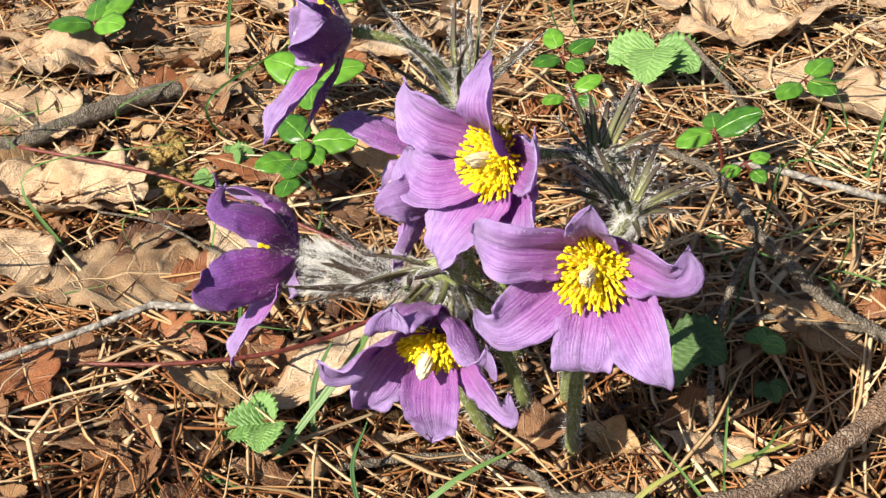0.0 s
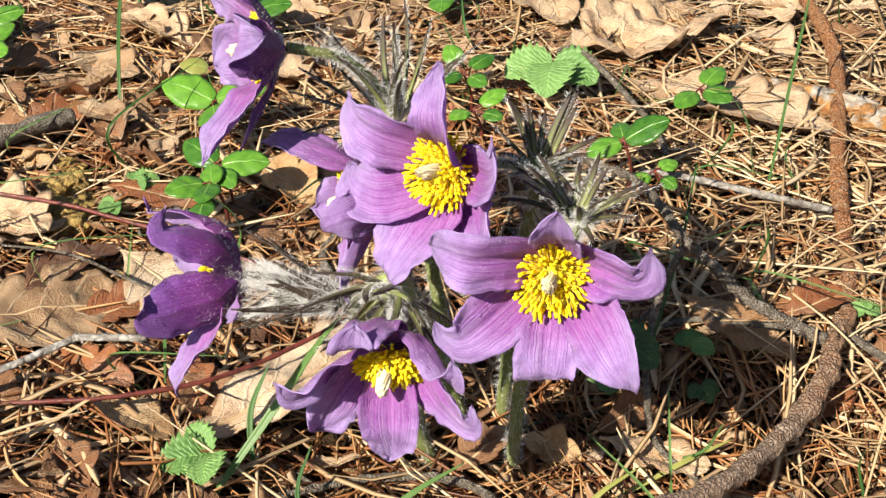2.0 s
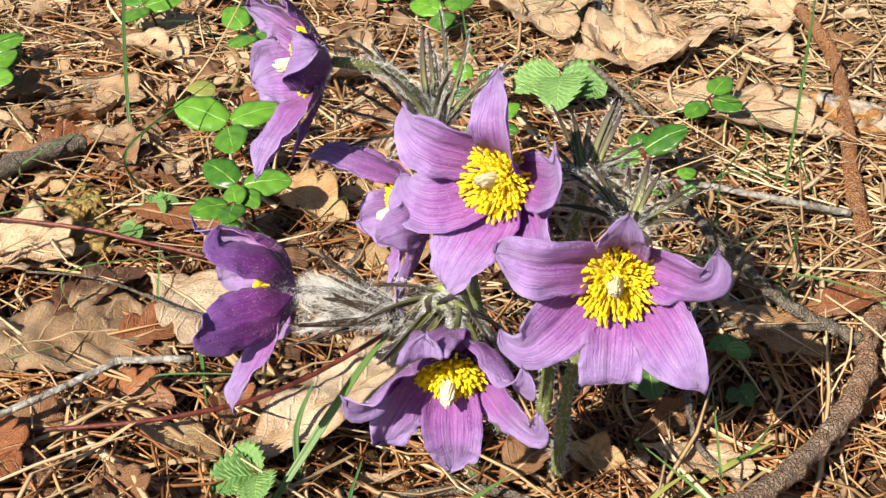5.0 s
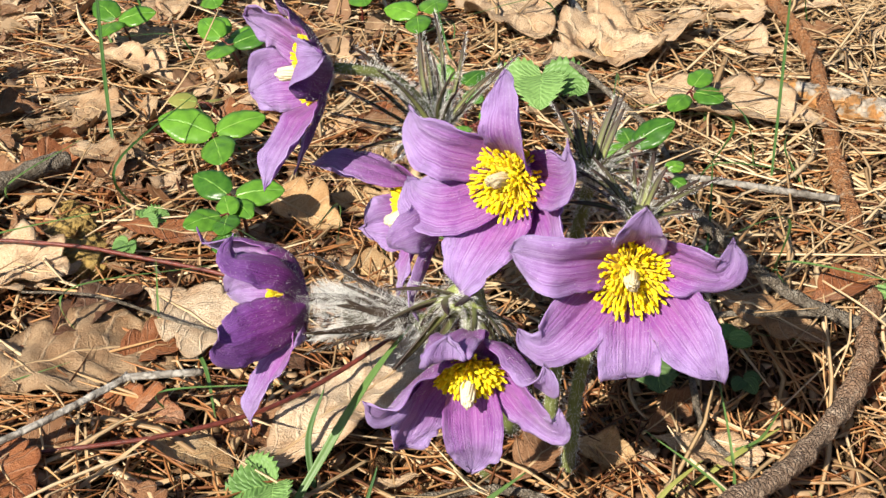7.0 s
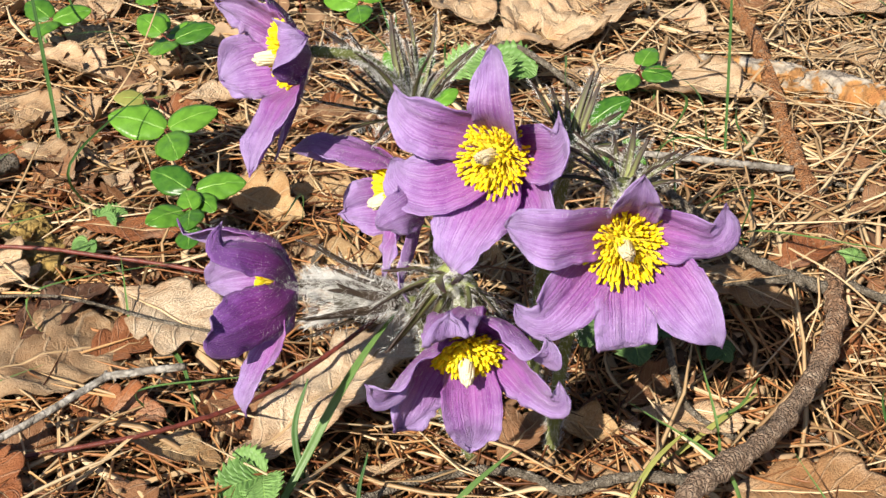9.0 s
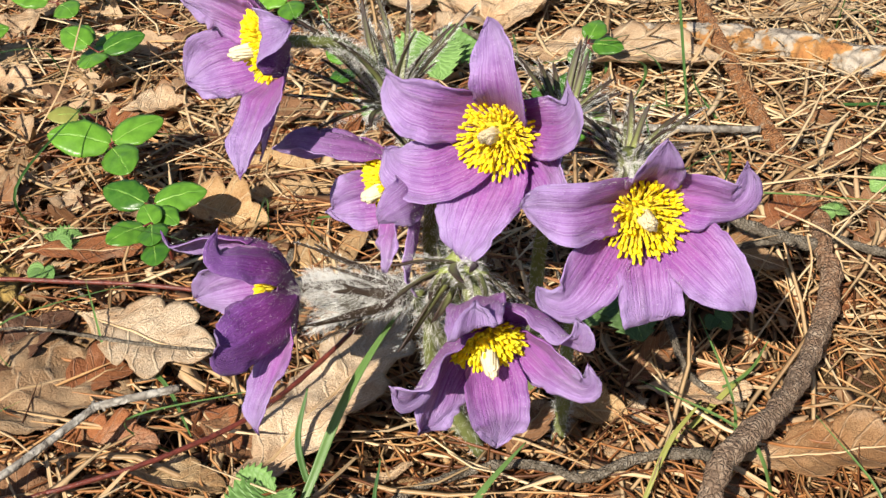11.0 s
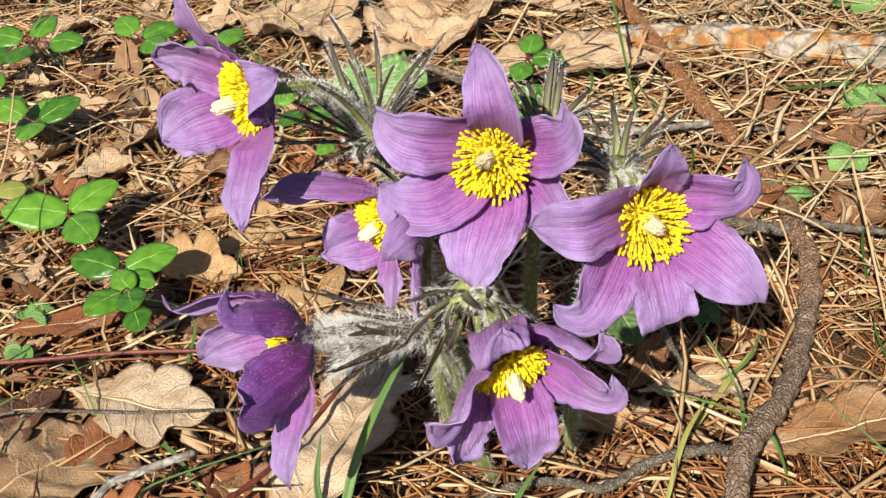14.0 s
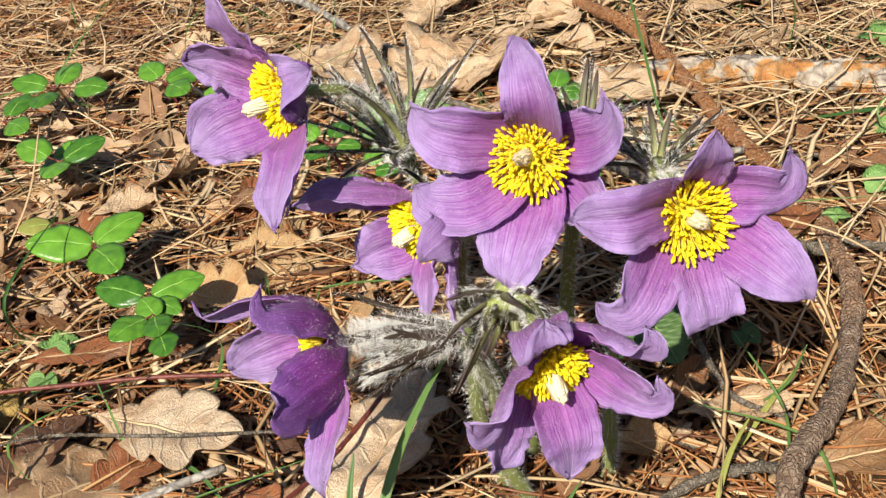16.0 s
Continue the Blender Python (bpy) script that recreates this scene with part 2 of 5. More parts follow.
STRAW = plain_material("dry_straw", [(0.1, (0.23, 0.13, 0.062)), (0.45, (0.46, 0.30, 0.155)), (0.9, (0.76, 0.575, 0.36))], 120, 0.42, 0.45, 0.3, 0.0003, 0.12, "island")
CRUMB = plain_material("leaf_crumb", [(0.1, (0.07, 0.032, 0.017)), (0.5, (0.25, 0.13, 0.064)), (0.9, (0.54, 0.37, 0.22))], 90, 0.7, 0.3, 0.6, 0.0006, 0.1, "island")
SCRAP = plain_material("leaf_scraps", [(0.1, (0.14, 0.066, 0.036)), (0.45, (0.34, 0.20, 0.11)), (0.9, (0.58, 0.43, 0.28))], 110, 0.6, 0.35, 0.7, 0.0010, 0.1, "island")
OAK = oak_material("dry_oak_leaf")
TONES = {"pale": (0.56, 0.415, 0.275), "white": (0.63, 0.50, 0.36), "tan": (0.48, 0.33, 0.175), "dull": (0.42, 0.295, 0.18), "ochre": (0.40, 0.235, 0.115),
         "brown": (0.27, 0.145, 0.075), "rust": (0.30, 0.115, 0.045), "dark": (0.13, 0.062, 0.035)}
LINGON = green_leaf_material("glossy_evergreen_leaf", (0.035, 0.12, 0.014), (0.15, 0.34, 0.035), 0.32, 14, 0.28)
BERRY = green_leaf_material("ribbed_green_leaf", (0.10, 0.22, 0.05), (0.25, 0.42, 0.13), 0.5, 62, 0.3)
DULL = green_leaf_material("dull_green_leaf", (0.03, 0.07, 0.015), (0.08, 0.14, 0.04), 0.6, 62, 0.12)
BLADE = plain_material("green_grass", [(0.2, (0.045, 0.12, 0.028)), (0.8, (0.15, 0.26, 0.075))], 80, 0.45, 0.4, 0.3, 0.0003, 0.3, "object")
YELLOWING = plain_material("yellowing_grass", [(0.2, (0.22, 0.24, 0.05)), (0.8, (0.42, 0.40, 0.12))], 80, 0.5, 0.4, 0.3, 0.0003, 0.25)
BARK = bark_material("pine_bark", [(0.30, (0.24, 0.10, 0.05)), (0.46, (0.54, 0.23, 0.09)), (0.60, (0.50, 0.28, 0.15)), (0.75, (0.64, 0.48, 0.34))], 480, 0.0016, (0.34, 0.27, 0.21))
FLAKY = bark_material("flaky_orange_bark", [(0.30, (0.18, 0.14, 0.11)), (0.40, (0.36, 0.30, 0.25)), (0.46, (0.54, 0.47, 0.40)), (0.52, (0.46, 0.37, 0.28)), (0.55, (0.52, 0.25, 0.08)), (0.75, (0.38, 0.13, 0.04))], 75, 0.003)
GREY = bark_material("grey_bark", [(0.30, (0.10, 0.08, 0.06)), (0.52, (0.27, 0.22, 0.17)), (0.75, (0.52, 0.47, 0.40))], 620, 0.0012)
SILVER = bark_material("silver_bark", [(0.30, (0.10, 0.08, 0.065)), (0.5, (0.30, 0.27, 0.24)), (0.72, (0.58, 0.55, 0.51))], 200, 0.0007)
REDBARK = plain_material("red_bark", [(0.3, (0.06, 0.012, 0.009)), (0.7, (0.21, 0.045, 0.03))], 300, 0.4, 0.5, 0.5, 0.0005)
ROTTEN = bark_material("rotten_wood", [(0.30, (0.20, 0.12, 0.04)), (0.5, (0.48, 0.32, 0.10)), (0.72, (0.62, 0.45, 0.17))], 170, 0.003)


# ---------- building helpers ----------
def mm(*p):
    return Vector(p) / 1000.0


def mesh_of(name, verts, faces, material, uvs=None, smooth=True):
    me = bpy.data.meshes.new(name)
    me.from_pydata([tuple(v) for v in verts], [], faces)
    if uvs is not None:
        layer = me.uv_layers.new(name="UVMap")
        flat = np.array([uvs[v] for f in faces for v in f], dtype=np.float32)
        layer.data.foreach_set("uv", flat.ravel())
    if smooth:
        me.polygons.foreach_set("use_smooth", [True] * len(me.polygons))
    me.materials.append(material)
    me.update()
    return me


def part(name, me, parent, label="", kind="", m=None, thick=0.0):
    ob = new(name, me)
    ob.parent = parent
    if m is not None:
        ob.matrix_local = m
    if thick:
        mod = ob.modifiers.new("thickness", "SOLIDIFY")
        mod.thickness = thick
        mod.offset = 0
    return tagged(ob, label, "", "", kind)


def thing(name, at, label, category, group=""):
    ob = new(name)
    ob.empty_display_size = 0.01
    ob.location = at
    return tagged(ob, label, category, group)


def smooth_line(points, n):
    """n + 1 points on a Catmull-Rom curve through the given ones."""
    p = [Vector(q) for q in points]
    p = [p[0] * 2 - p[1]] + p + [p[-1] * 2 - p[-2]]
    out = []
    for i in range(n + 1):
        f = i / n * (len(p) - 3)
        k = min(int(f), len(p) - 4)
        t = f - k
        a, b, c, d = p[k:k + 4]
        out.append(0.5 * (2 * b + (c - a) * t + (2 * a - 5 * b + 4 * c - d) * t * t + (3 * b - a - 3 * c + d) * t * t * t))
    return out


def axes_along(line):
    """Tangent, side and normal along a line, turning as little as possible."""
    res = []
    side = None
    for i, p in enumerate(line):
        t = (line[min(i + 1, len(line) - 1)] - line[max(i - 1, 0)]).normalized()
        if side is None:
            side = t.orthogonal().normalized()
        side = (side - t * side.dot(t)).normalized()
        res.append((p, t, side, t.cross(side)))
    return res


def tube(name, points, radii, material, n=24, ring=8, rough=0.0, seed=0, at=Vector()):
    """A capped, uneven round stick or stalk through the points; radii run from end to end."""
    line = smooth_line(points, n)
    verts, faces = [], []
    for i, (p, t, a, b) in enumerate(axes_along(line)):
        f = i / n * (len(radii) - 1)
        k = min(int(f), len(radii) - 2)
        r = radii[k] + (radii[k + 1] - radii[k]) * (f - k)
        for j in range(ring):
            ang = 2 * math.pi * j / ring
            d = a * math.cos(ang) + b * math.sin(ang)
            rr = r * (1 + rough * noise.noise((p + d * r) * (0.6 / max(r, 1e-4)) + Vector((seed, 0, 0))))
            if n > 150:
                rr += 0.0006 * noise.noise((p + d * r) * 420) + 0.0004 * noise.noise((p + d * r) * 1100)
            verts.append(p + d * rr - at)
    for i in range(n):
        for j in range(ring):
            j2 = (j + 1) % ring
            faces.append((i * ring + j, i * ring + j2, (i + 1) * ring + j2, (i + 1) * ring + j))
    faces.append(tuple(range(ring - 1, -1, -1)))
    faces.append(tuple(n * ring + j for j in range(ring)))
    return mesh_of(name, verts, faces, material)


def blade_sheet(name, line, widths, normal, material, across=6, cup=0.0, ripple=0.0, seed=0, at=Vector(), tipfold=0.0):
    """A thin leaf or petal along a line. normal: which way its inner face looks; cup: how far the edges rise."""
    n = len(line) - 1
    verts, uvs, faces = [], [], []
    for i, p in enumerate(line):
        s = i / n
        t = (line[min(i + 1, n)] - line[max(i - 1, 0)]).normalized()
        nn = normal - t * normal.dot(t)
        nn = nn.normalized() if nn.length > 1e-5 else t.orthogonal().normalized()
        side = t.cross(nn).normalized()
        w = widths(s)
        for j in range(across + 1):
            u = 2 * j / across - 1
            q = p + side * (u * w) + nn * (cup * u * u * w)
            if ripple:
                q = q + nn * (ripple * w * (0.25 + s) * noise.noise(Vector((u * 1.6 + seed * 7.3, s * 4.5, seed))))
                q = q + side * (0.10 * w * noise.noise(Vector((s * 7 + seed, u * 2, 3.1))))
            if tipfold:
                q = q + t * (tipfold * w * (1 - u * u) * 0.3)
            verts.append(q - at)
            uvs.append((u, s))
    c = across + 1
    for i in range(n):
        for j in range(across):
            faces.append((i * c + j, i * c + j + 1, (i + 1) * c + j + 1, (i + 1) * c + j))
    return mesh_of(name, verts, faces, material, uvs)


def rise(x, y):
    """The lie of the ground, in metres."""
    sig = lambda v: 1 / (1 + np.exp(-np.clip(v, -40, 40)))
    near = np.exp(-((x / 0.45) ** 4 + (y / 0.45) ** 4))
    return near * (-0.033 * sig((0.05 - y) / 0.02) * sig((x + 0.05) / 0.02) + 0.008 * sig((-x - 0.12) / 0.03) + 0.014 * sig((-y - 0.03) / 0.02) * sig((-x - 0.10) / 0.02))


# ---------- ground ----------
def ground():
    n = 150
    g = np.sinh(np.linspace(-1, 1, n) * 7.2) / np.sinh(7.2) * 400
    g = np.sort(np.concatenate([g[np.abs(g) > 0.75], np.linspace(-0.72, 0.72, 190)]))
    n = len(g)
    verts = []
    for y in g:
        for x in g:
            h = float(rise(x, y))
            if abs(x) < 0.9 and abs(y) < 0.9:
                h += 0.006 * noise.noise(Vector((x * 28, y * 28, 0))) + 0.003 * noise.noise(Vector((x * 90, y * 90, 5)))
            else:
                h += 0.05 * noise.noise(Vector((x * 0.4, y * 0.4, 2)))
            verts.append((x, y, h - 0.007))
    faces = [(j * n + i, j * n + i + 1, (j + 1) * n + i + 1, (j + 1) * n + i) for j in range(n - 1) for i in range(n - 1)]
    tagged(new("ground", mesh_of("ground", verts, faces, SOIL)), "dark crumbly forest soil under the leaf litter", "ground", "", "structure")


ground()


def litter(name, count, length, width, material, label, area, rng, lift, bend, flat=1.0, weight=None, tries=3, steep=0.10):
    """Loose bent strips lying on the ground: three-sided, tapered, all in one mesh."""
    x0, x1, y0, y1 = area
    cx = rng.uniform(x0, x1, count * tries)
    cy = rng.uniform(y0, y1, count * tries)
    if weight is not None:
        keep = rng.uniform(0, 1, count * tries) < weight(cx, cy)
        cx, cy = cx[keep], cy[keep]
    cx, cy = cx[:count], cy[:count]
    m = len(cx)
    ln = rng.uniform(length[0], length[1], m)
    wd = rng.uniform(width[0], width[1], m)
    az = 2.4 * np.sin(9 * cx + 5 * cy + count) + 1.8 * np.cos(13 * cy - 7 * cx) + rng.normal(0, 1.15, m)
    curl = rng.normal(0, bend, m)
    tilt = rng.normal(0, steep, m)
    base = rng.uniform(lift[0], lift[1], m)
    seg = 5
    ss = np.linspace(-0.5, 0.5, seg)
    verts = np.zeros((m, seg, 3, 3))
    for k, s in enumerate(ss):
        a = az + curl * s
        x = cx + np.cos(a) * ln * s
        y = cy + np.sin(a) * ln * s
        z = rise(x, y) + base + tilt * ln * s - 0.25 * np.abs(curl) * ln * s * s
        z = np.maximum(z, rise(x, y) - 0.004)
        w = wd * (1 - (2 * abs(s)) ** 3 * 0.75)
        px, py = -np.sin(a), np.cos(a)
        for j, (o, h) in enumerate(((-0.5, 0.0), (0.5, 0.0), (0.0, 0.7 * flat))):
            verts[:, k, j, 0] = x + px * o * w
            verts[:, k, j, 1] = y + py * o * w
            verts[:, k, j, 2] = z + h * w
    idx = np.arange(m * seg * 3).reshape(m, seg, 3)
    faces = []
    for j in range(3):
        j2 = (j + 1) % 3
        quad = np.stack([idx[:, :-1, j], idx[:, :-1, j2], idx[:, 1:, j2], idx[:, 1:, j]], -1).reshape(-1, 4)
        faces.append(quad)
    faces = np.concatenate(faces)
    me = bpy.data.meshes.new(name)
    v = verts.reshape(-1, 3)
    me.vertices.add(len(v))
    me.vertices.foreach_set("co", v.ravel())
    me.loops.add(len(faces) * 4)
    me.loops.foreach_set("vertex_index", faces.ravel().astype(np.int32))
    me.polygons.add(len(faces))
    me.polygons.foreach_set("loop_start", np.arange(len(faces), dtype=np.int32) * 4)
    me.polygons.foreach_set("loop_total", np.full(len(faces), 4, dtype=np.int32))
    me.update(calc_edges=True)
    me.validate()
    me.materials.append(material)
    return tagged(new(name, me), label, "litter", "", "stuff")


RNG = np.random.default_rng(11)
VIEW = (-0.52, 0.46, -0.20, 0.80)
litter("pine_needles", 13500, (0.028, 0.080), (0.0008, 0.0015), NEEDLE, "brown dry pine needles strewn over the soil", VIEW, RNG, (-0.006, 0.009), 0.5, 1.0,
       lambda x, y: 1.0 - 0.60 / (1 + np.exp(-(x - 0.09) / 0.04)) / (1 + np.exp(-(y - 0.08) / 0.04)) - 0.30 / (1 + np.exp(-(y - 0.32) / 0.04)), 3, 0.14)
litter("dry_grass", 6400, (0.03, 0.15), (0.0010, 0.0027), STRAW, "pale dry grass straws lying among needles", VIEW, RNG, (-0.002, 0.012), 0.9, 0.3,
       lambda x, y: 0.16 + 0.50 / (1 + np.exp(-(x - 0.08) / 0.05)) / (1 + np.exp(-(y - 0.06) / 0.05)) + 0.30 / (1 + np.exp(-(y - 0.24) / 0.04)), 4, 0.22)
litter("broad_straws", 1900, (0.02, 0.10), (0.0022, 0.0046), STRAW, "broad flat blades of dry grass on the ground", VIEW, RNG, (-0.003, 0.010), 0.7, 0.15,
       lambda x, y: 0.22 + 0.55 / (1 + np.exp(-(x - 0.08) / 0.05)) / (1 + np.exp(-(y - 0.06) / 0.05)) + 0.25 / (1 + np.exp(-(y - 0.24) / 0.04)), 5, 0.18)
litter("leaf_crumbs", 9500, (0.005, 0.022), (0.003, 0.009), CRUMB, "small brown crumbs of broken dry leaves", VIEW, RNG, (-0.006, 0.006), 1.2, 0.09, None, 3, 0.35)
litter("twig_bits", 420, (0.012, 0.05), (0.0014, 0.0030), GREY, "short broken bits of grey twig", VIEW, RNG, (-0.003, 0.006), 0.3, 1.0)
WIDE = (-2.2, 2.2, -2.2, 2.2)
litter("outer_needles", 16000, (0.05, 0.11), (0.0014, 0.0030), NEEDLE, "brown dry needles and straws farther off", WIDE, RNG, (-0.004, 0.010), 0.6, 0.6,
       lambda x, y: np.where((np.abs(x + 0.03) < 0.47) & (np.abs(y - 0.3) < 0.47), 0.0, np.exp(-((x * x + y * y) / 1.6) ** 1.5)), 8)
litter("outer_straws", 9000, (0.04, 0.14), (0.0020, 0.0046), STRAW, "pale dry straws strewn farther off", WIDE, RNG, (-0.004, 0.010), 0.6, 0.6,
       lambda x, y: np.where((np.abs(x + 0.03) < 0.47) & (np.abs(y - 0.3) < 0.47), 0.0, np.exp(-((x * x + y * y) / 1.6) ** 1.5)), 8)


# ---------- pasqueflowers ----------
def stamen_meshes():
    """Four stamens of slightly different bend, 14 mm tall along +z: pairs of filament and anther."""
    res = []
    for k in range(4):
        rnd = random.Random(k)
        bend = mm(rnd.uniform(-1.2, 1.2), rnd.uniform(-1.2, 1.2), 0)
        pair = []
        for name, material, rows in (("stamen", FILAMENT, ((0, .26), (5, .22), (10.9, .20))),
                                     ("anther", ANTHER, ((10.9, .18), (11.3, .38), (11.9, .52), (13.1, .55), (13.8, .40), (14.1, .14)))):
            verts, faces = [], []
            for h, r in rows:
                at = Vector((0, 0, h / 1000)) + bend * (h / 14) ** 2
                verts += [at + mm(r * math.cos(a * 1.2566), r * math.sin(a * 1.2566), 0) for a in range(5)]
            for a in range(len(rows) - 1):
                for b in range(5):
                    faces.append((a * 5 + b, a * 5 + (b + 1) % 5, a * 5 + 5 + (b + 1) % 5, a * 5 + 5 + b))
            faces.append(tuple(len(verts) - 5 + b for b in range(5)))
            pair.append(mesh_of(name, verts, faces, material))
        res.append(pair)
    return res


STAMENS = stamen_meshes()


def style_brush(seed, tall):
    """A tight bundle of pale styles standing on the flower's heart."""
    rnd = random.Random(seed + 50)
    verts, faces = [], []
    for k in range(60):
        a, r = k * 2.39996, 0.0027 * math.sqrt((k + 0.5) / 60)
        foot = Vector((r * math.cos(a), r * math.sin(a), 0.006))
        top = Vector((r * 0.72 * math.cos(a + 0.5), r * 0.72 * math.sin(a + 0.5), tall * rnd.uniform(0.9, 1.02) - 250 * r * r))
        lean = mm(rnd.uniform(-0.3, 0.3), rnd.uniform(-0.3, 0.3), 0)
        start = len(verts)
        for h, rr in ((0, 0.70), (0.5, 0.74), (0.94, 0.72), (1.0, 0.46)):
            p = foot.lerp(top, h) + lean * h
            verts += [p + mm(rr * math.cos(b), rr * math.sin(b), 0) for b in (a, a + 2.09, a + 4.19)]
        for i in range(3):
            for j in range(3):
                q = start + 3 * i
                faces.append((q + j, q + (j + 1) % 3, q + 3 + (j + 1) % 3, q + 3 + j))
    return mesh_of("pistil", verts, faces, PISTIL)


def hairs(name, roots, material):
    """Fine three-sided hairs that taper to a point. roots: rows of place, direction times length, width."""
    p = np.array([tuple(r[0]) for r in roots])
    d = np.array([tuple(r[1]) for r in roots])
    w = np.array([r[2] for r in roots])[:, None] * 0.58
    m = len(roots)
    size = np.linalg.norm(d, axis=1, keepdims=True)
    t = d / size
    rng = np.random.default_rng(m)
    side = np.cross(t, rng.normal(size=(m, 3)))
    side /= np.linalg.norm(side, axis=1, keepdims=True) + 1e-9
    over = np.cross(t, side)
    sway = rng.normal(0, 0.10, (m, 3)) * size
    sag = np.array([[0, 0, -0.12]]) * size
    verts = np.zeros((m, 7, 3))
    for j in range(3):
        q = side * math.cos(2.0944 * j) + over * math.sin(2.0944 * j)
        verts[:, j] = p + q * w
        verts[:, 3 + j] = p + d * 0.55 + sway + q * w * 0.75
    verts[:, 6] = p + d + sag
    quads = [(0, 1, 4, 3), (1, 2, 5, 4), (2, 0, 3, 5)]
    tops = [(3, 4, 6), (4, 5, 6), (5, 3, 6)]
    start = np.arange(m)[:, None] * 7
    faces = np.concatenate([start + np.array([q]) for q in quads]).tolist() + np.concatenate([start + np.array([q]) for q in tops]).tolist()
    return mesh_of(name, verts.reshape(-1, 3), faces, material)


def petal_width(width, blunt=0.3):
    def w(s):
        if s < 0.5:
            f = 0.42 + 0.58 * math.sin(math.pi / 2 * s / 0.5) ** 1.1
        else:
            x = min((s - 0.5) / 0.5, 1.0)
            f = (1 - x ** (1.45 + 1.7 * blunt)) ** max(0.5, 1.0 - 0.2 * blunt) if x < 1 else 0.0
        return max(width * 0.58 * f, 0.0002)
    return w


def petal_path(base, axis, via, roll=0.0, n=34):
    """The middle line of a petal through the points via, evenly stepped, and its inward normals; roll turns its face towards the tip."""
    raw = smooth_line([base] + via, 40 * (len(via) + 1))
    far = [0.0]
    for a, b in zip(raw, raw[1:]):
        far.append(far[-1] + (b - a).length)
    line, k = [], 0
    for i in range(n + 1):
        goal = far[-1] * i / n
        while k < len(raw) - 2 and far[k + 1] < goal:
            k += 1
        line.append(raw[k].lerp(raw[k + 1], min(1.0, (goal - far[k]) / max(far[k + 1] - far[k], 1e-9))))
    v = via[len(via) // 2] - base
    out = (v - axis * v.dot(axis)).normalized()
    t = (line[1] - line[0]).normalized()
    nn = axis - out * 0.3
    nn = (nn - t * nn.dot(t)).normalized()
    normals = [nn]
    for a, b, d in zip(line, line[1:], line[2:] + [line[-1] * 2 - line[-2]]):
        t2 = (d - a).normalized()
        nn = t.rotation_difference(t2) @ nn
        nn = (nn - t2 * nn.dot(t2)).normalized()
        t = t2
        normals.append(Matrix.Rotation(radians(roll) * min(1.0, 2.2 * len(normals) / n), 3, t) @ nn)
    return line, normals


def petal_sheet(line, normals, width, cup, blunt, seed, at):
    """A petal: trough with a crease, wavy rims and a pointed tip."""
    n, c = len(line) - 1, 22
    w = petal_width(width, blunt)
    rnd = random.Random(seed)
    lean = rnd.uniform(-0.2, 0.2)
    verts, uvs, faces = [], [], []
    for i, p in enumerate(line):
        s = i / n
        t = (line[min(i + 1, n)] - line[max(i - 1, 0)]).normalized()
        nn = normals[i]
        nn = (nn + t.cross(nn) * lean * s).normalized()
        side = t.cross(nn).normalized()
        arc = 2.1 * cup * (1 - 0.4 * s)
        ww = w(s)
        for j in range(c + 1):
            u = 2 * j / c - 1
            q = p + side * (ww * math.sin(u * arc) / arc)
            rimwave = 0.30 * noise.noise(Vector((s * 3.6 + seed * 5.1, 1.5 * u, seed * 0.7))) + 0.26 * abs(u) * noise.noise(Vector((s * 11 + seed * 3.1, 2.5 * u, seed * 1.7)))
            trough = (1 - math.cos(u * arc)) / arc - 0.08 * math.exp(-(u / 0.14) ** 2)
            q += nn * ww * (trough + rimwave * abs(u) ** 1.5 * (0.35 + s))
            # fine ribs along the petal and shallow puckers
            q += nn * (0.00005 * math.sin(u * 44 + 2.5 * math.sin(s * 5 + seed)) * math.sin(math.pi * s))
            q += nn * (0.0009 * noise.noise(Vector((u * 2.2 + seed, s * 4.0, seed * 0.37))) * math.sin(math.pi * s))
            q += side * (0.06 * ww * noise.noise(Vector((s * 22, u, seed)))) * abs(u)
            q += t * (0.16 * width * noise.noise(Vector((u * 3.4, seed * 1.3, 4.0))) * s ** 4)
            verts.append(q - at)
            uvs.append((u, s))
    for i in range(n):
        for j in range(c):
            a = i * (c + 1) + j
            faces.append((a, a + 1, a + c + 2, a + c + 1))
    return mesh_of("petal", verts, faces, PETAL, uvs)


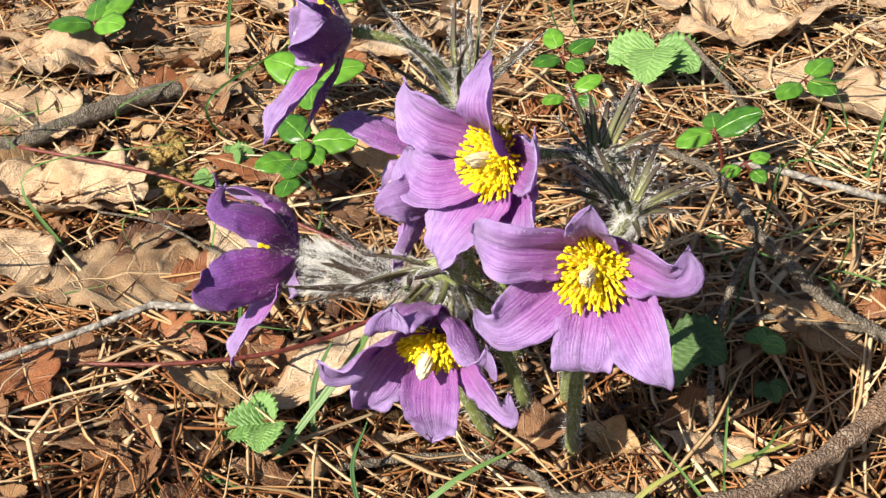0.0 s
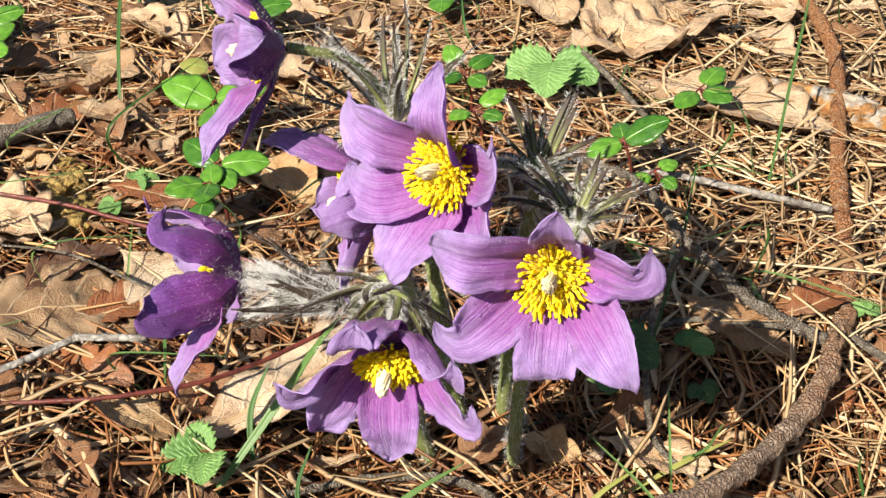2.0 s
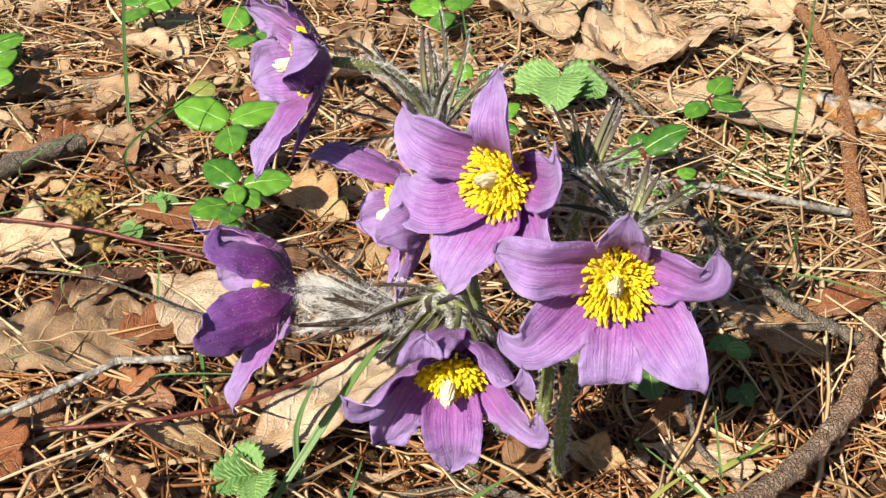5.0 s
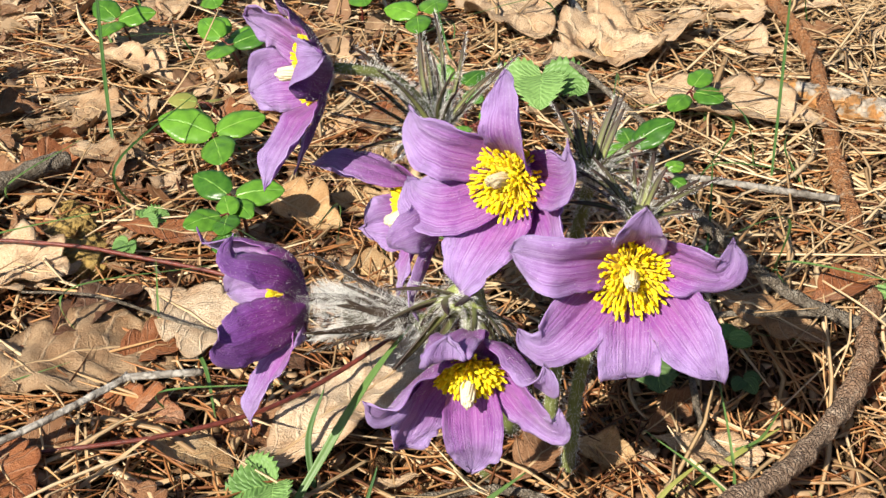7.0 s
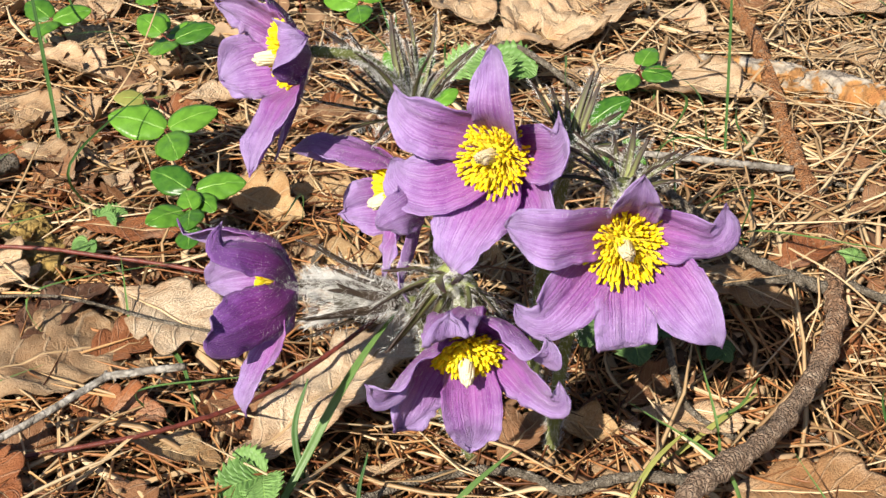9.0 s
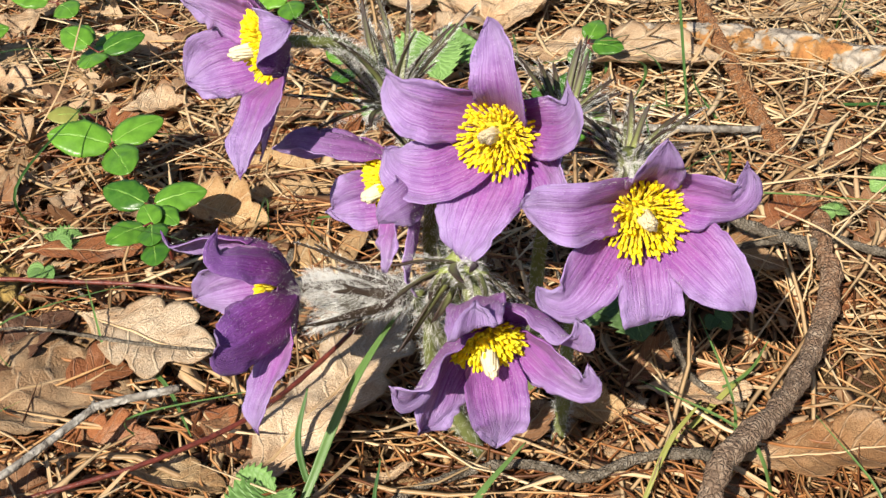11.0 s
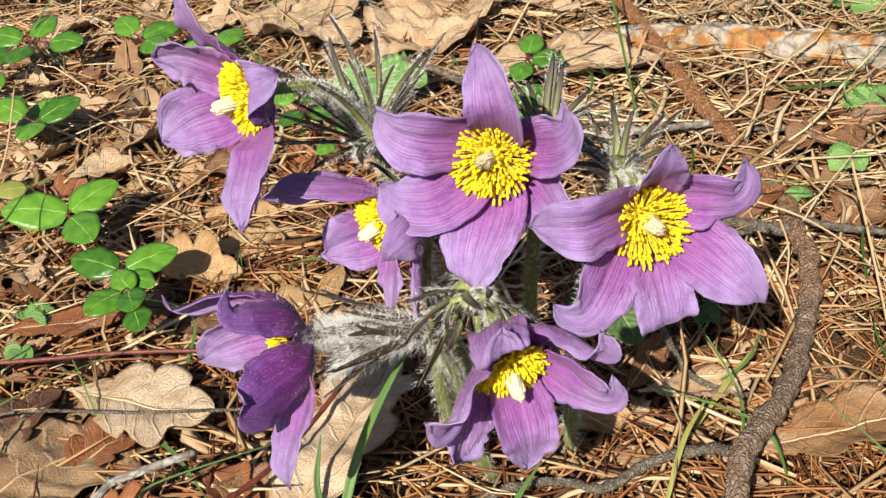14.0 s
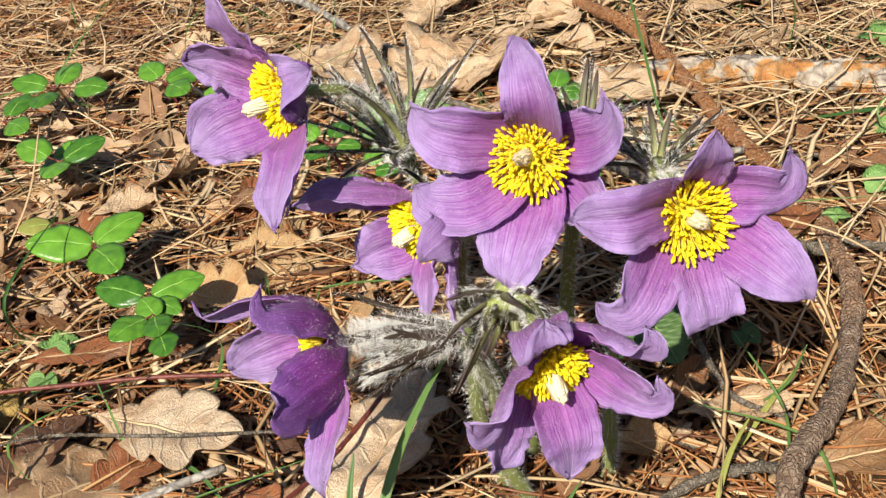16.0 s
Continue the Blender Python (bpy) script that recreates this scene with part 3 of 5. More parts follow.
def pasqueflower(label, root, stalk, node, neck, base, axis, tips, bracts, seed, brush=54, slim=1.0, tall=0.0165, fur=240, cup_size=1.0, back=None, disc=1.0, ahead=0.0):
    """One stalk with its whorl of hairy bracts (at node) and its flower (from base, facing axis).
    tips: rows of a petal's way (the points on its middle line), width, bluntness, roll and cup.
    bracts: axis, spread, length, count, bulge."""
    rnd = random.Random(seed)
    random.seed(seed)
    at = root
    ob = thing("pasqueflower", at, label, "flower", "pasqueflowers in the clump")
    axis = axis.normalized()
    line = [root] + stalk + [node]
    up = neck + [base - axis * 0.001]
    part("stalk", tube("stalk", line, (0.0032, 0.0027, 0.0024), STEM, 26, 9, 0.12, seed, at), ob, "hairy green stalk")
    part("flower_stalk", tube("flower_stalk", [node] + up, (0.0013, 0.0012, 0.0018) if fur > 600 else (0.0019, 0.0016, 0.0021), BRACT_DARK if fur > 600 else STEM, 16, 8, 0.1, seed, at), ob)
    roots = []
    for pts, count, long in ((line, 1500, 0.0036), ([node] + up, 1500 if fur > 600 else 1100, 0.0055 if fur > 600 else 0.0028)):
        fr = axes_along(smooth_line(pts, 40))
        for _ in range(count):
            p, t, a, b = rnd.choice(fr)
            ang = rnd.uniform(0, 6.283)
            d = a * math.cos(ang) + b * math.sin(ang)
            p = p + t * rnd.uniform(-0.001, 0.001) + d * (0.0012 if long > 0.005 else 0.0019)
            roots.append((p - at, (d + t * rnd.uniform(-0.3, 0.5)).normalized() * long * rnd.uniform(0.6, 1.3), 0.00008))
    # the whorl of bracts
    b_axis, spread, length, count, bulge = bracts
    b_axis = b_axis.normalized()
    sx = b_axis.orthogonal().normalized()
    sy = b_axis.cross(sx)
    if fur > 600:
        wide = math.tan(radians(spread)) * length
        part("sheath", tube("sheath", [node, node + b_axis * length * 0.22, node + b_axis * length * 0.45, node + b_axis * length * 0.68 - Vector((0, 0, 0.002))], (0.0022, 0.23 * wide, 0.36 * wide, 0.50 * wide), SILK, 16, 18, 0.12, seed, at), ob, "silky sheath of joined bracts, coloured dark under its hairs")
    part("bract_cup", tube("bract_cup", [node - b_axis * 0.004, node, node + b_axis * 0.004, node + b_axis * 0.0075], (0.0022, 0.0036 * cup_size, 0.0048 * cup_size, 0.0058 * cup_size), CUP if cup_size > 1 else STEM, 8, 14, 0.12, seed, at), ob, "pale green cup of joined bracts")
    for k in range(count):
        ang = 2 * math.pi * (k + rnd.uniform(-0.3, 0.3)) / count
        rad = sx * math.cos(ang) + sy * math.sin(ang)
        th = radians(spread) * (rnd.uniform(0.72, 1.05) if fur > 600 else rnd.uniform(0.1, 1.3) if length > 0.04 else rnd.uniform(0.35, 1.2))
        ll = length * rnd.uniform(0.62, 1.12)
        sway = rnd.uniform(-0.3, 0.3)
        pts = []
        for i in range(13):
            s = i / 12
            q = node + b_axis * (0.003 + ll * math.cos(th) * s) + rad * (0.0040 + ll * math.sin(th) * s ** bulge) + b_axis.cross(rad) * (sway * ll * s * s)
            q.z -= 0.10 * ll * s * s
            pts.append(q)
        width = rnd.uniform(0.0009, 0.0013) * slim
        face = b_axis - rad * 0.4
        part("bract", blade_sheet("bract", pts, lambda s, w=width: w * (1.0 + 1.3 * max(0.0, 1 - s / 0.35) * (1 - min(fur, 480) / 480) + 0.3 * (1 - s)) * (1 - s ** 6) + 0.0001, face, BRACT_DARK if fur > 600 else BRACT, 3, 0.5, 0.2, seed + k, at), ob, m=None, thick=0.0006)
        for _ in range(int((45 if fur > 600 else fur) * ll / 0.03)):
            s = rnd.random() ** (1.3 if fur > 600 else 1.0)
            i = min(int(s * 12), 11)
            p = pts[i].lerp(pts[i + 1], s * 12 - i)
            t = (pts[i + 1] - pts[i]).normalized()
            sgn = rnd.choice((-1, 1))
            across = t.cross(rad).normalized()
            d = (across * sgn * rnd.uniform(0.5, 1.0) + t * rnd.uniform(0.3, 0.9) + rad * rnd.uniform(-0.1, 0.5) + Vector((rnd.gauss(0, 1), rnd.gauss(0, 1), rnd.gauss(0, 1))) * 0.26).normalized()
            roots.append((p + across * sgn * width * 1.0 - at, d * rnd.uniform(0.0022, 0.0055) * (1.1 - 0.55 * s), 0.00008))
    for _ in range(3000 if fur > 600 else 0):
        s = rnd.random() ** 1.15
        ang = rnd.uniform(0, 6.283)
        rad = sx * math.cos(ang) + sy * math.sin(ang)
        p = node + b_axis * (0.003 + 0.92 * length * math.cos(radians(spread)) * s) + rad * (0.002 + 0.55 * length * math.sin(radians(spread)) * s) - Vector((0, 0, 0.1 * length * s * s))
        tuft = noise.noise_vector(p * 420)
        d = (rad * rnd.uniform(0.3, 0.7) + b_axis * (0.35 + 0.6 * s) + tuft * 0.6 + Vector((rnd.gauss(0, 1), rnd.gauss(0, 1), rnd.gauss(0, 1))) * 0.07).normalized()
        roots.append((p - at, d * rnd.uniform(0.0038, 0.0072) * (1.0 - 0.2 * s), rnd.uniform(0.00007, 0.00013)))
    for _ in range(int(min(fur, 260) * (1 if cup_size < 1 else 2))):
        d = Vector((rnd.gauss(0, 1), rnd.gauss(0, 1), rnd.gauss(0, 1))).normalized()
        p = node + b_axis * rnd.uniform(-0.004, 0.010) + (d - b_axis * d.dot(b_axis)).normalized() * rnd.uniform(0.003, 0.0055)
        roots.append((p - at, (d + b_axis * 0.7).normalized() * rnd.uniform(0.004, 0.008), 0.00007))
    # the flower
    for k, row in enumerate(tips):
        via, width, round_, roll, cup = row
        pl, up_side = petal_path(base, axis, via, roll)
        skin = petal_sheet(pl, up_side, width / 1000, cup, round_, seed * 10 + k, at)
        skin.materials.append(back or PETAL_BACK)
        leaf = part("petal", skin, ob)
        mod = leaf.modifiers.new("thickness", "SOLIDIFY")
        mod.thickness, mod.offset, mod.material_offset, mod.material_offset_rim = 0.00035, -1, 1, 0
        # down on the outer face and along the rims
        for _ in range(420):
            f = 0.8 + 31 * rnd.random() ** 1.5
            i = int(f)
            t = (pl[i + 1] - pl[i]).normalized()
            nn = up_side[i]
            side = t.cross(nn)
            s = f / (len(pl) - 1)
            w = petal_width(width / 1000, round_)(s)
            u = rnd.choice((-1, 1)) * rnd.uniform(0.0, 1.0) ** 0.4
            arc = 2.1 * cup * (1 - 0.4 * s)
            p = pl[i].lerp(pl[i + 1], f - i) + side * (w * math.sin(u * arc) / arc) + nn * (w * (1 - math.cos(u * arc)) / arc - 0.0006)
            roots.append((p - at, (-nn + t * rnd.uniform(0, 1) + side * u * 0.6).normalized() * rnd.uniform(0.0008, 0.0020) * (1.25 - s), 0.00004))
    part("hairs", hairs("hairs", roots, HAIR), ob, "long silky silver hairs", "stuff")
    turn = axis.to_track_quat("Z", "Y").to_matrix().to_4x4()
    for k in range(300):
        th = radians(13 + brush * ((k + 0.5) / 300) ** 0.6) + rnd.uniform(-0.09, 0.09)
        ph = k * 2.39996 + rnd.uniform(-0.2, 0.2)
        d = Vector((math.sin(th) * math.cos(ph), math.sin(th) * math.sin(ph), math.cos(th)))
        foot = Vector((d.x, d.y, 0)) * (0.0035 + ahead * 0.4) + Vector((0, 0, 0.003 + ahead))
        rot = d.to_track_quat("Z", "Y").to_matrix().to_4x4()
        size = rnd.uniform(0.68, 0.93) * (0.84 + 0.16 * th / 1.25) * disc
        m = Matrix.Translation(base - at) @ turn @ Matrix.Translation(foot) @ rot @ Matrix.Diagonal((1, 1, size, 1))
        part("anther", STAMENS[k % 4][1], part("stamen", STAMENS[k % 4][0], ob, m=m))
    # the heart and the brush of styles in the middle
    spot = Matrix.Translation(base - at) @ turn
    part("receptacle", tube("receptacle", [mm(0, 0, 3.5), mm(0, 0, 5 + 600 * ahead), mm(0, 0, 7 + 1000 * ahead), mm(0, 0, 8.6 + 1000 * ahead)], (0.0030, 0.0046, 0.0042, 0.0020), HEART, 8, 14, 0.25, seed), ob, "yellow-green flower heart", m=spot)
    part("pistil", style_brush(seed, tall), ob, "cream brush of styles", "stuff", m=spot)
    return ob


pasqueflower("wide open violet pasqueflower with yellow stamens, facing outwards", mm(46, 0, -34), [mm(48, -6, -6), mm(52, -9, 34)], mm(70, -21, 104), [mm(71, -34, 110)],
             mm(66, -50, 107), Vector((0.02, -0.95, 0.25)),
             [([mm(67, -58, 119), mm(68, -68, 129), mm(68, -75, 136), mm(69, -78, 145)], 15.4, 0.7, 0, 0.40),
              ([mm(75, -60, 116), mm(86, -66, 116), mm(93, -66, 114), mm(97, -66, 118), mm(97, -66, 127)], 17.6, 0.35, 0, 0.34),
              ([mm(76, -60, 102), mm(85, -72, 95), mm(91, -79, 88), mm(95, -80, 83)], 19.8, 0.7, 0, 0.28),
              ([mm(66, -61, 98), mm(66, -70, 88), mm(66, -73, 80), mm(66, -71, 76)], 18.2, 3.6, 0, 0.26),
              ([mm(55, -62, 102), mm(45, -72, 95), mm(39, -75, 91), mm(33, -74, 92), mm(30, -73, 96)], 19.8, 0.35, 0, 0.36),
              ([mm(57, -63, 117), mm(44, -74, 122), mm(35, -73, 123), mm(28, -66, 121)], 18.7, 1.3, 0, 0.42)],
             (Vector((0, -0.15, 1)), 58, 0.027, 18, 1.5), 1, 50, 0.9, 0.0238, 130, 0.6, None, 1.0, 0.0048)
pasqueflower("wide open violet pasqueflower with a golden stamen disc", mm(38, 22, -26), [mm(44, 16, 50)], mm(53, 7, 107), [mm(44, -8, 120)],
             mm(29, -23, 126), Vector((-0.42, -0.85, 0.33)),
             [([mm(28, -33, 138), mm(26, -43, 148), mm(25, -44, 157), mm(25, -37, 165), mm(24.5, -32, 169)], 17.1, 0.6, 0, 0.36),
              ([mm(36, -35, 132), mm(43, -48, 138), mm(46, -54, 146), mm(45, -52, 153)], 18.2, 0.8, 0, 0.40),
              ([mm(36, -33, 119), mm(40, -46, 113), mm(39, -54, 107)], 18.7, 0.6, 0, 0.30),
              ([mm(22, -36, 115), mm(13, -46, 104), mm(9, -49, 97), mm(8, -47, 94)], 23.1, 0.8, 0, 0.26),
              ([mm(16, -31, 122), mm(3, -34, 119), mm(-7, -28, 119), mm(-11, -20, 122)], 18.7, 0.9, 0, 0.38),
              ([mm(17, -29, 136), mm(4, -33, 142), mm(-5, -30, 146), mm(-8.5, -25, 152)], 19.2, 0.8, 0, 0.40)],
             (Vector((0.12, -0.05, 0.97)), 60, 0.030, 18, 1.4), 2, 50, 0.9, 0.0238, 130, 0.6, None, 1.0, 0.0048)
pasqueflower("half open violet pasqueflower turned sideways behind another", mm(22, 16, -22), [mm(2, 6, 55)], mm(5, 0, 92), [mm(1, -4, 100)],
             mm(-5, -8, 104), Vector((-0.84, -0.48, -0.12)),
             [([mm(-14, 3, 109), mm(-30, 9, 112), mm(-43, 8, 113), mm(-50, 5, 114)], 12, 0.6, 0, 0.30),
              ([mm(-12, -7, 113), mm(-27, -6, 119), mm(-40, -5, 122), mm(-48, -4, 119)], 14.5, 0.8, -48, 0.22),
              ([mm(-14, -4, 96), mm(-26, 3, 90), mm(-34, 5, 86)], 20, 1.0, 0, 0.34),
              ([mm(-9, -16, 95), mm(-14, -25, 85), mm(-17, -28, 75)], 16, 0.7, 0, 0.36),
              ([mm(-3, -22, 98), mm(-6, -36, 91), mm(-9, -42, 84), mm(-7, -45, 79)], 13, 0.7, 0, 0.44),
              ([mm(-1, -20, 107), mm(-4, -33, 110), mm(-9, -40, 111), mm(-14, -42, 109), mm(-16, -40, 106)], 16, 0.7, 0, 0.44)],
             (Vector((-0.2, -0.3, 0.9)), 50, 0.024, 12, 1.1), 3, 46, 0.6, 0.019)
pasqueflower("nodding cup-shaped violet pasqueflower low on a hairy stalk", mm(14, -6, -30), [mm(-2, -14, 20), mm(0, -30, 66)], mm(10, -43, 90), [mm(13, -53, 88)],
             mm(13, -66, 78), Vector((0.02, -0.93, -0.32)),
             [([mm(12, -70, 92), mm(9, -83, 98), mm(8, -93, 98), mm(8, -95.5, 100), mm(9, -93, 106.5)], 16.5, 1.6, 0, 0.20),
              ([mm(24, -72, 89), mm(33, -84, 89), mm(38, -91, 87), mm(40, -93, 91), mm(39, -91, 95)], 17, 0.4, 0, 0.44),
              ([mm(26, -72, 75), mm(35, -79, 67), mm(41, -82, 62), mm(44, -84, 65), mm(44, -83, 70)], 18, 0.4, 0, 0.36),
              ([mm(14, -73, 67), mm(15, -80, 54), mm(15, -79, 46), mm(13.5, -78, 38)], 18.5, 0.5, 0, 0.34),
              ([mm(3, -72, 71), mm(-4, -80, 62), mm(-8, -82, 55), mm(-11, -82, 51)], 19, 0.9, 0, 0.40),
              ([mm(3, -74, 81), mm(-6, -87, 80), mm(-12, -94, 77), mm(-18, -96, 82)], 18, 0.7, 0, 0.44)],
             (Vector((-0.1, -0.45, -0.35)), 75, 0.030, 16, 0.75), 4, 54, 1.1, 0.0195, 120, 1.7, None, 0.92)
pasqueflower("dark violet bell-shaped pasqueflower lying sideways on silky bracts", mm(6, 6, -28), [mm(4, -14, 30)], mm(-8, -43, 78), [mm(-26, -47, 88)],
             mm(-45, -48, 89), Vector((-0.95, -0.12, -0.24)),
             [([mm(-50, -53, 103), mm(-60, -58, 110), mm(-66, -60, 112), mm(-67.5, -59, 115), mm(-66.5, -57, 119)], 15.5, 0.45, 0, 0.50),
              ([mm(-52, -38, 100), mm(-70, -30, 101), mm(-82, -27, 98), mm(-87, -25, 97), mm(-89, -25, 103)], 15, 0.3, 0, 0.44),
              ([mm(-49, -60, 88), mm(-60, -68, 87), mm(-67, -75, 88), mm(-70, -77, 91), mm(-69, -79, 93)], 20, 0.9, 0, 0.50),
              ([mm(-55, -33, 84), mm(-72, -24, 77), mm(-83, -19, 71)], 20, 1.0, 0, 0.40),
              ([mm(-51, -59, 76), mm(-59, -69, 66), mm(-63, -75, 60), mm(-63, -76, 54)], 14, 0.6, -55, 0.45),
              ([mm(-50, -36, 73), mm(-58, -31, 63), mm(-62, -28, 55)], 17, 0.9, 0, 0.40)],
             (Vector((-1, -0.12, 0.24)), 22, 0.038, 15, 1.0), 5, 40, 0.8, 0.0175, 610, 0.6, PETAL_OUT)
pasqueflower("tall violet pasqueflower turned sideways on an arching stalk", mm(14, 30, -6), [mm(5, 32, 55)], mm(-5.7, 29.0, 112.6), [mm(-9.8, 26.0, 127.0), mm(-16.1, 20.0, 139.2), mm(-23.9, 13.0, 147.3)],
             mm(-40, 5, 153), Vector((-0.92, -0.36, 0.04)),
             [([mm(-39, -9, 158), mm(-42, -21, 165), mm(-46, -24, 168), mm(-43, -27, 170), mm(-36, -25, 171)], 19, 0.7, 0, 0.40),
              ([mm(-42, -7, 147), mm(-49, -20, 141), mm(-55, -31, 134), mm(-58, -38, 128)], 17, 0.7, -45, 0.34),
              ([mm(-44, -3, 139), mm(-49, -11, 129), mm(-53, -15, 121)], 9, 0.7, 0, 0.36),
              ([mm(-52, 15, 145), mm(-68, 26, 138), mm(-79, 33, 130)], 22, 1.2, 0, 0.30),
              ([mm(-52, 12, 160), mm(-64, 16, 166), mm(-74, 20, 167)], 20, 1.2, 0, 0.30),
              ([mm(-46, 6, 165), mm(-56, 4, 178), mm(-59, 3, 187), mm(-60, 6, 196)], 16, 0.7, 0, 0.30)],
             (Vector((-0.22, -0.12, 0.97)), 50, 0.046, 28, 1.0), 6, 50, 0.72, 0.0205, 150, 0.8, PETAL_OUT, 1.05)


# ---------- oak leaves ----------
def oak_sheet(seed, length, width, lobes, curl, crumple):
    """A lobed dry oak leaf along +x from its stalk, centred, lying near z = 0."""
    n, c = 60, 18
    verts, uvs, faces = [], [], []
    for i in range(n + 1):
        s = i / n
        env = (math.sin(math.pi * min(1, 0.03 + s * 0.97)) ** 0.75) * (0.55 + 0.55 * s) * (1.0 if s > 0.1 else s / 0.1)
        for j in range(c + 1):
            u = 2 * j / c - 1
            sg = 1 if u > 0 else -1
            lob = 0.82 + 0.15 * math.cos(2 * math.pi * (lobes * s - 0.35 + 0.06 * sg)) + 0.10 * noise.noise(Vector((s * 8, sg, seed))) + 0.035 * noise.noise(Vector((s * 40, sg, seed)))
            w = width * 0.5 * env * lob + 0.0006
            x = (s - 0.5) * length - 0.05 * width * math.cos(2 * math.pi * lobes * s) * abs(u)
            y = u * w + 0.06 * length * math.sin(s * 2.6 + seed)
            r = abs(u) * w / (width * 0.5)
            z = curl * width * r * r * (0.6 + 0.6 * s) + 0.10 * length * math.sin(s * 3.0 + seed * 1.7) * 0.35
            q = Vector((x * 34, y * 34, seed * 3.3))
            z += crumple * length * (0.075 * noise.noise(q) + 0.030 * noise.noise(q * 3.2) - 0.075 * abs(noise.noise(q * 1.7 + Vector((9, 0, 0)))) + 0.010 * noise.noise(q * 8.0))
            # pleats along the side veins
            z += 0.012 * width * abs(u) * (1 - abs(u)) * 4 * abs(math.sin(26.0 * (s - 0.16 * abs(u)) + 0.4 * sg))
            z -= 0.0008 * math.exp(-(u / 0.08) ** 2)
            verts.append((x, y, z))
            uvs.append((u, s))
    for i in range(n):
        for j in range(c):
            a = i * (c + 1) + j
            faces.append((a, a + 1, a + c + 2, a + c + 1))
    me = mesh_of("blade", verts, faces, OAK, uvs)
    me["rib"] = [v for i in range(0, n + 1, 3) for v in verts[i * (c + 1) + c // 2]]
    return me


def oak_leaf(ax, ay, bx, by, width, z, label, seed, lobes=4.5, curl=0.12, crumple=1.0, roll=0.0, pitch=0.0, tone=""):
    """A leaf from (ax, ay) to (bx, by), in millimetres, resting z over the soil."""
    a, b = Vector((ax, ay, 0)), Vector((bx, by, 0))
    d = b - a
    words = label.replace("whitish", "white").replace("light", "tan").replace("reddish", "rust").replace("rusty", "rust").replace("red", "rust").split()
    tone = tone or next((w for w in words if w in TONES), "brown")
    me = oak_sheet(seed, d.length / 1000, width / 1000, lobes, curl, crumple)
    ob = thing("oak_leaf", (0, 0, 0), label, "leaf", "dry oak leaves on the ground")
    mid = (a + b) / 2000
    za, zb = float(rise(ax / 1000, ay / 1000)), float(rise(bx / 1000, by / 1000))
    slope = math.degrees(math.atan2(zb - za, d.length / 1000))
    ob.matrix_world = pose(mid.x, mid.y, (za + zb) / 2 + z / 1000, 0, 0, math.degrees(math.atan2(d.y, d.x))) @ pose(0, 0, 0, roll, -slope + pitch, 0)
    rib = np.array(me["rib"]).reshape(-1, 3)
    del me["rib"]
    blade = part("blade", me, ob, thick=0.0004)
    shade = random.Random(seed + 7).uniform(0.95, 1.22)
    blade.color = (*(shade * c for c in TONES[tone]), 1)
    pts = [Vector(p) + Vector((0, 0, 0.0003)) for p in rib]
    pts = [pts[0] + (pts[0] - pts[1]) * 1.8] + pts
    part("midrib", tube("midrib", pts, (0.0008, 0.0007, 0.0005, 0.0002), STRAW, 24, 6, 0.1, seed), ob)
    return ob


PALE = "pale tan dry oak leaf lying on needles"
BROWN = "curled brown dry oak leaf on the ground"
oak_leaf(-202, -30, -116, 44, 84, 10, "broad dull brown oak leaf under a silvery twig", 1, 3.5, 0.06, 0.7)
oak_leaf(-144, 52, -90, 30, 62, 16, "pale oak leaf with rounded lobes and a torn hole", 2, 3.5, 0.05, 0.5, tone="white")
oak_leaf(-80, -46, -16, 56, 52, 11, "long pale oak leaf lying under a red stem", 3, 4.5, 0.12, 0.6, tone="white")
oak_leaf(113, 84, 158, 58, 34, 13, "rounded ochre oak leaf beside a grey branch", 4, 3.5, 0.08, 0.4)
oak_leaf(26, 318, 128, 412, 116, 18, "large crumpled pale oak leaf raised in the middle", 5, 3.5, 0.25, 1.1)
oak_leaf(66, 300, 180, 232, 70, 14, "long pale oak leaf with a curled edge", 6, 4.5, 0.25, 0.5)
oak_leaf(-44, 452, 28, 360, 84, 16, PALE, 7, 4.5, 0.2, 0.8)
oak_leaf(-262, 318, -196, 294, 42, 14, PALE, 8, 3.5, 0.3)
oak_leaf(-232, 195, -192, 186, 32, 12, "dull brown round dry leaf on needles", 9, 2.5, 0.2, 1.2)
oak_leaf(-236, 92, -188, 64, 50, 14, PALE, 10, 3.5, 0.2, 1.6)
oak_leaf(-183, 48, -160, 62, 22, 7, "small rusty orange dry leaf scrap", 11, 2.5, 0.2, 1.4)
oak_leaf(-174, 112, -124, 110, 30, 12, "flat reddish brown dry leaf beside evergreen sprigs", 12, 2.5, 0.05, 0.6)
oak_leaf(-118, 152, -70, 128, 32, 12, "folded light brown oak leaf with sharp creases", 13, 3.5, 0.5, 1.5, 15)
oak_leaf(-372, 188, -284, 206, 84, 14, PALE, 14, 4.5, 0.2, 1.6)
oak_leaf(-308, 228, -268, 248, 40, 12, BROWN, 15, 3.5, 0.3)
oak_leaf(-290, 56, -190, 84, 78, 14, "large crumpled pale oak leaf with dark gaps", 16, 4.5, 0.25, 1.3)
oak_leaf(86, 12, 126, 0, 30, 11, "pale fleshy oak leaf scrap under straws", 17, 3.5, 0.1)
oak_leaf(116, -30, 178, -50, 48, 11, "ochre oak leaf with a torn hole beside a branch", 18, 3.5, 0.15, 0.7)
oak_leaf(50, 6, 74, -2, 20, 9, "small greyish tan crumpled leaf scrap standing among needles", 19, 2.5, 0.5, 2.4, 30)
oak_leaf(-93, -16, -70, -24, 34, 9, BROWN, 20, 3.5, 0.3)
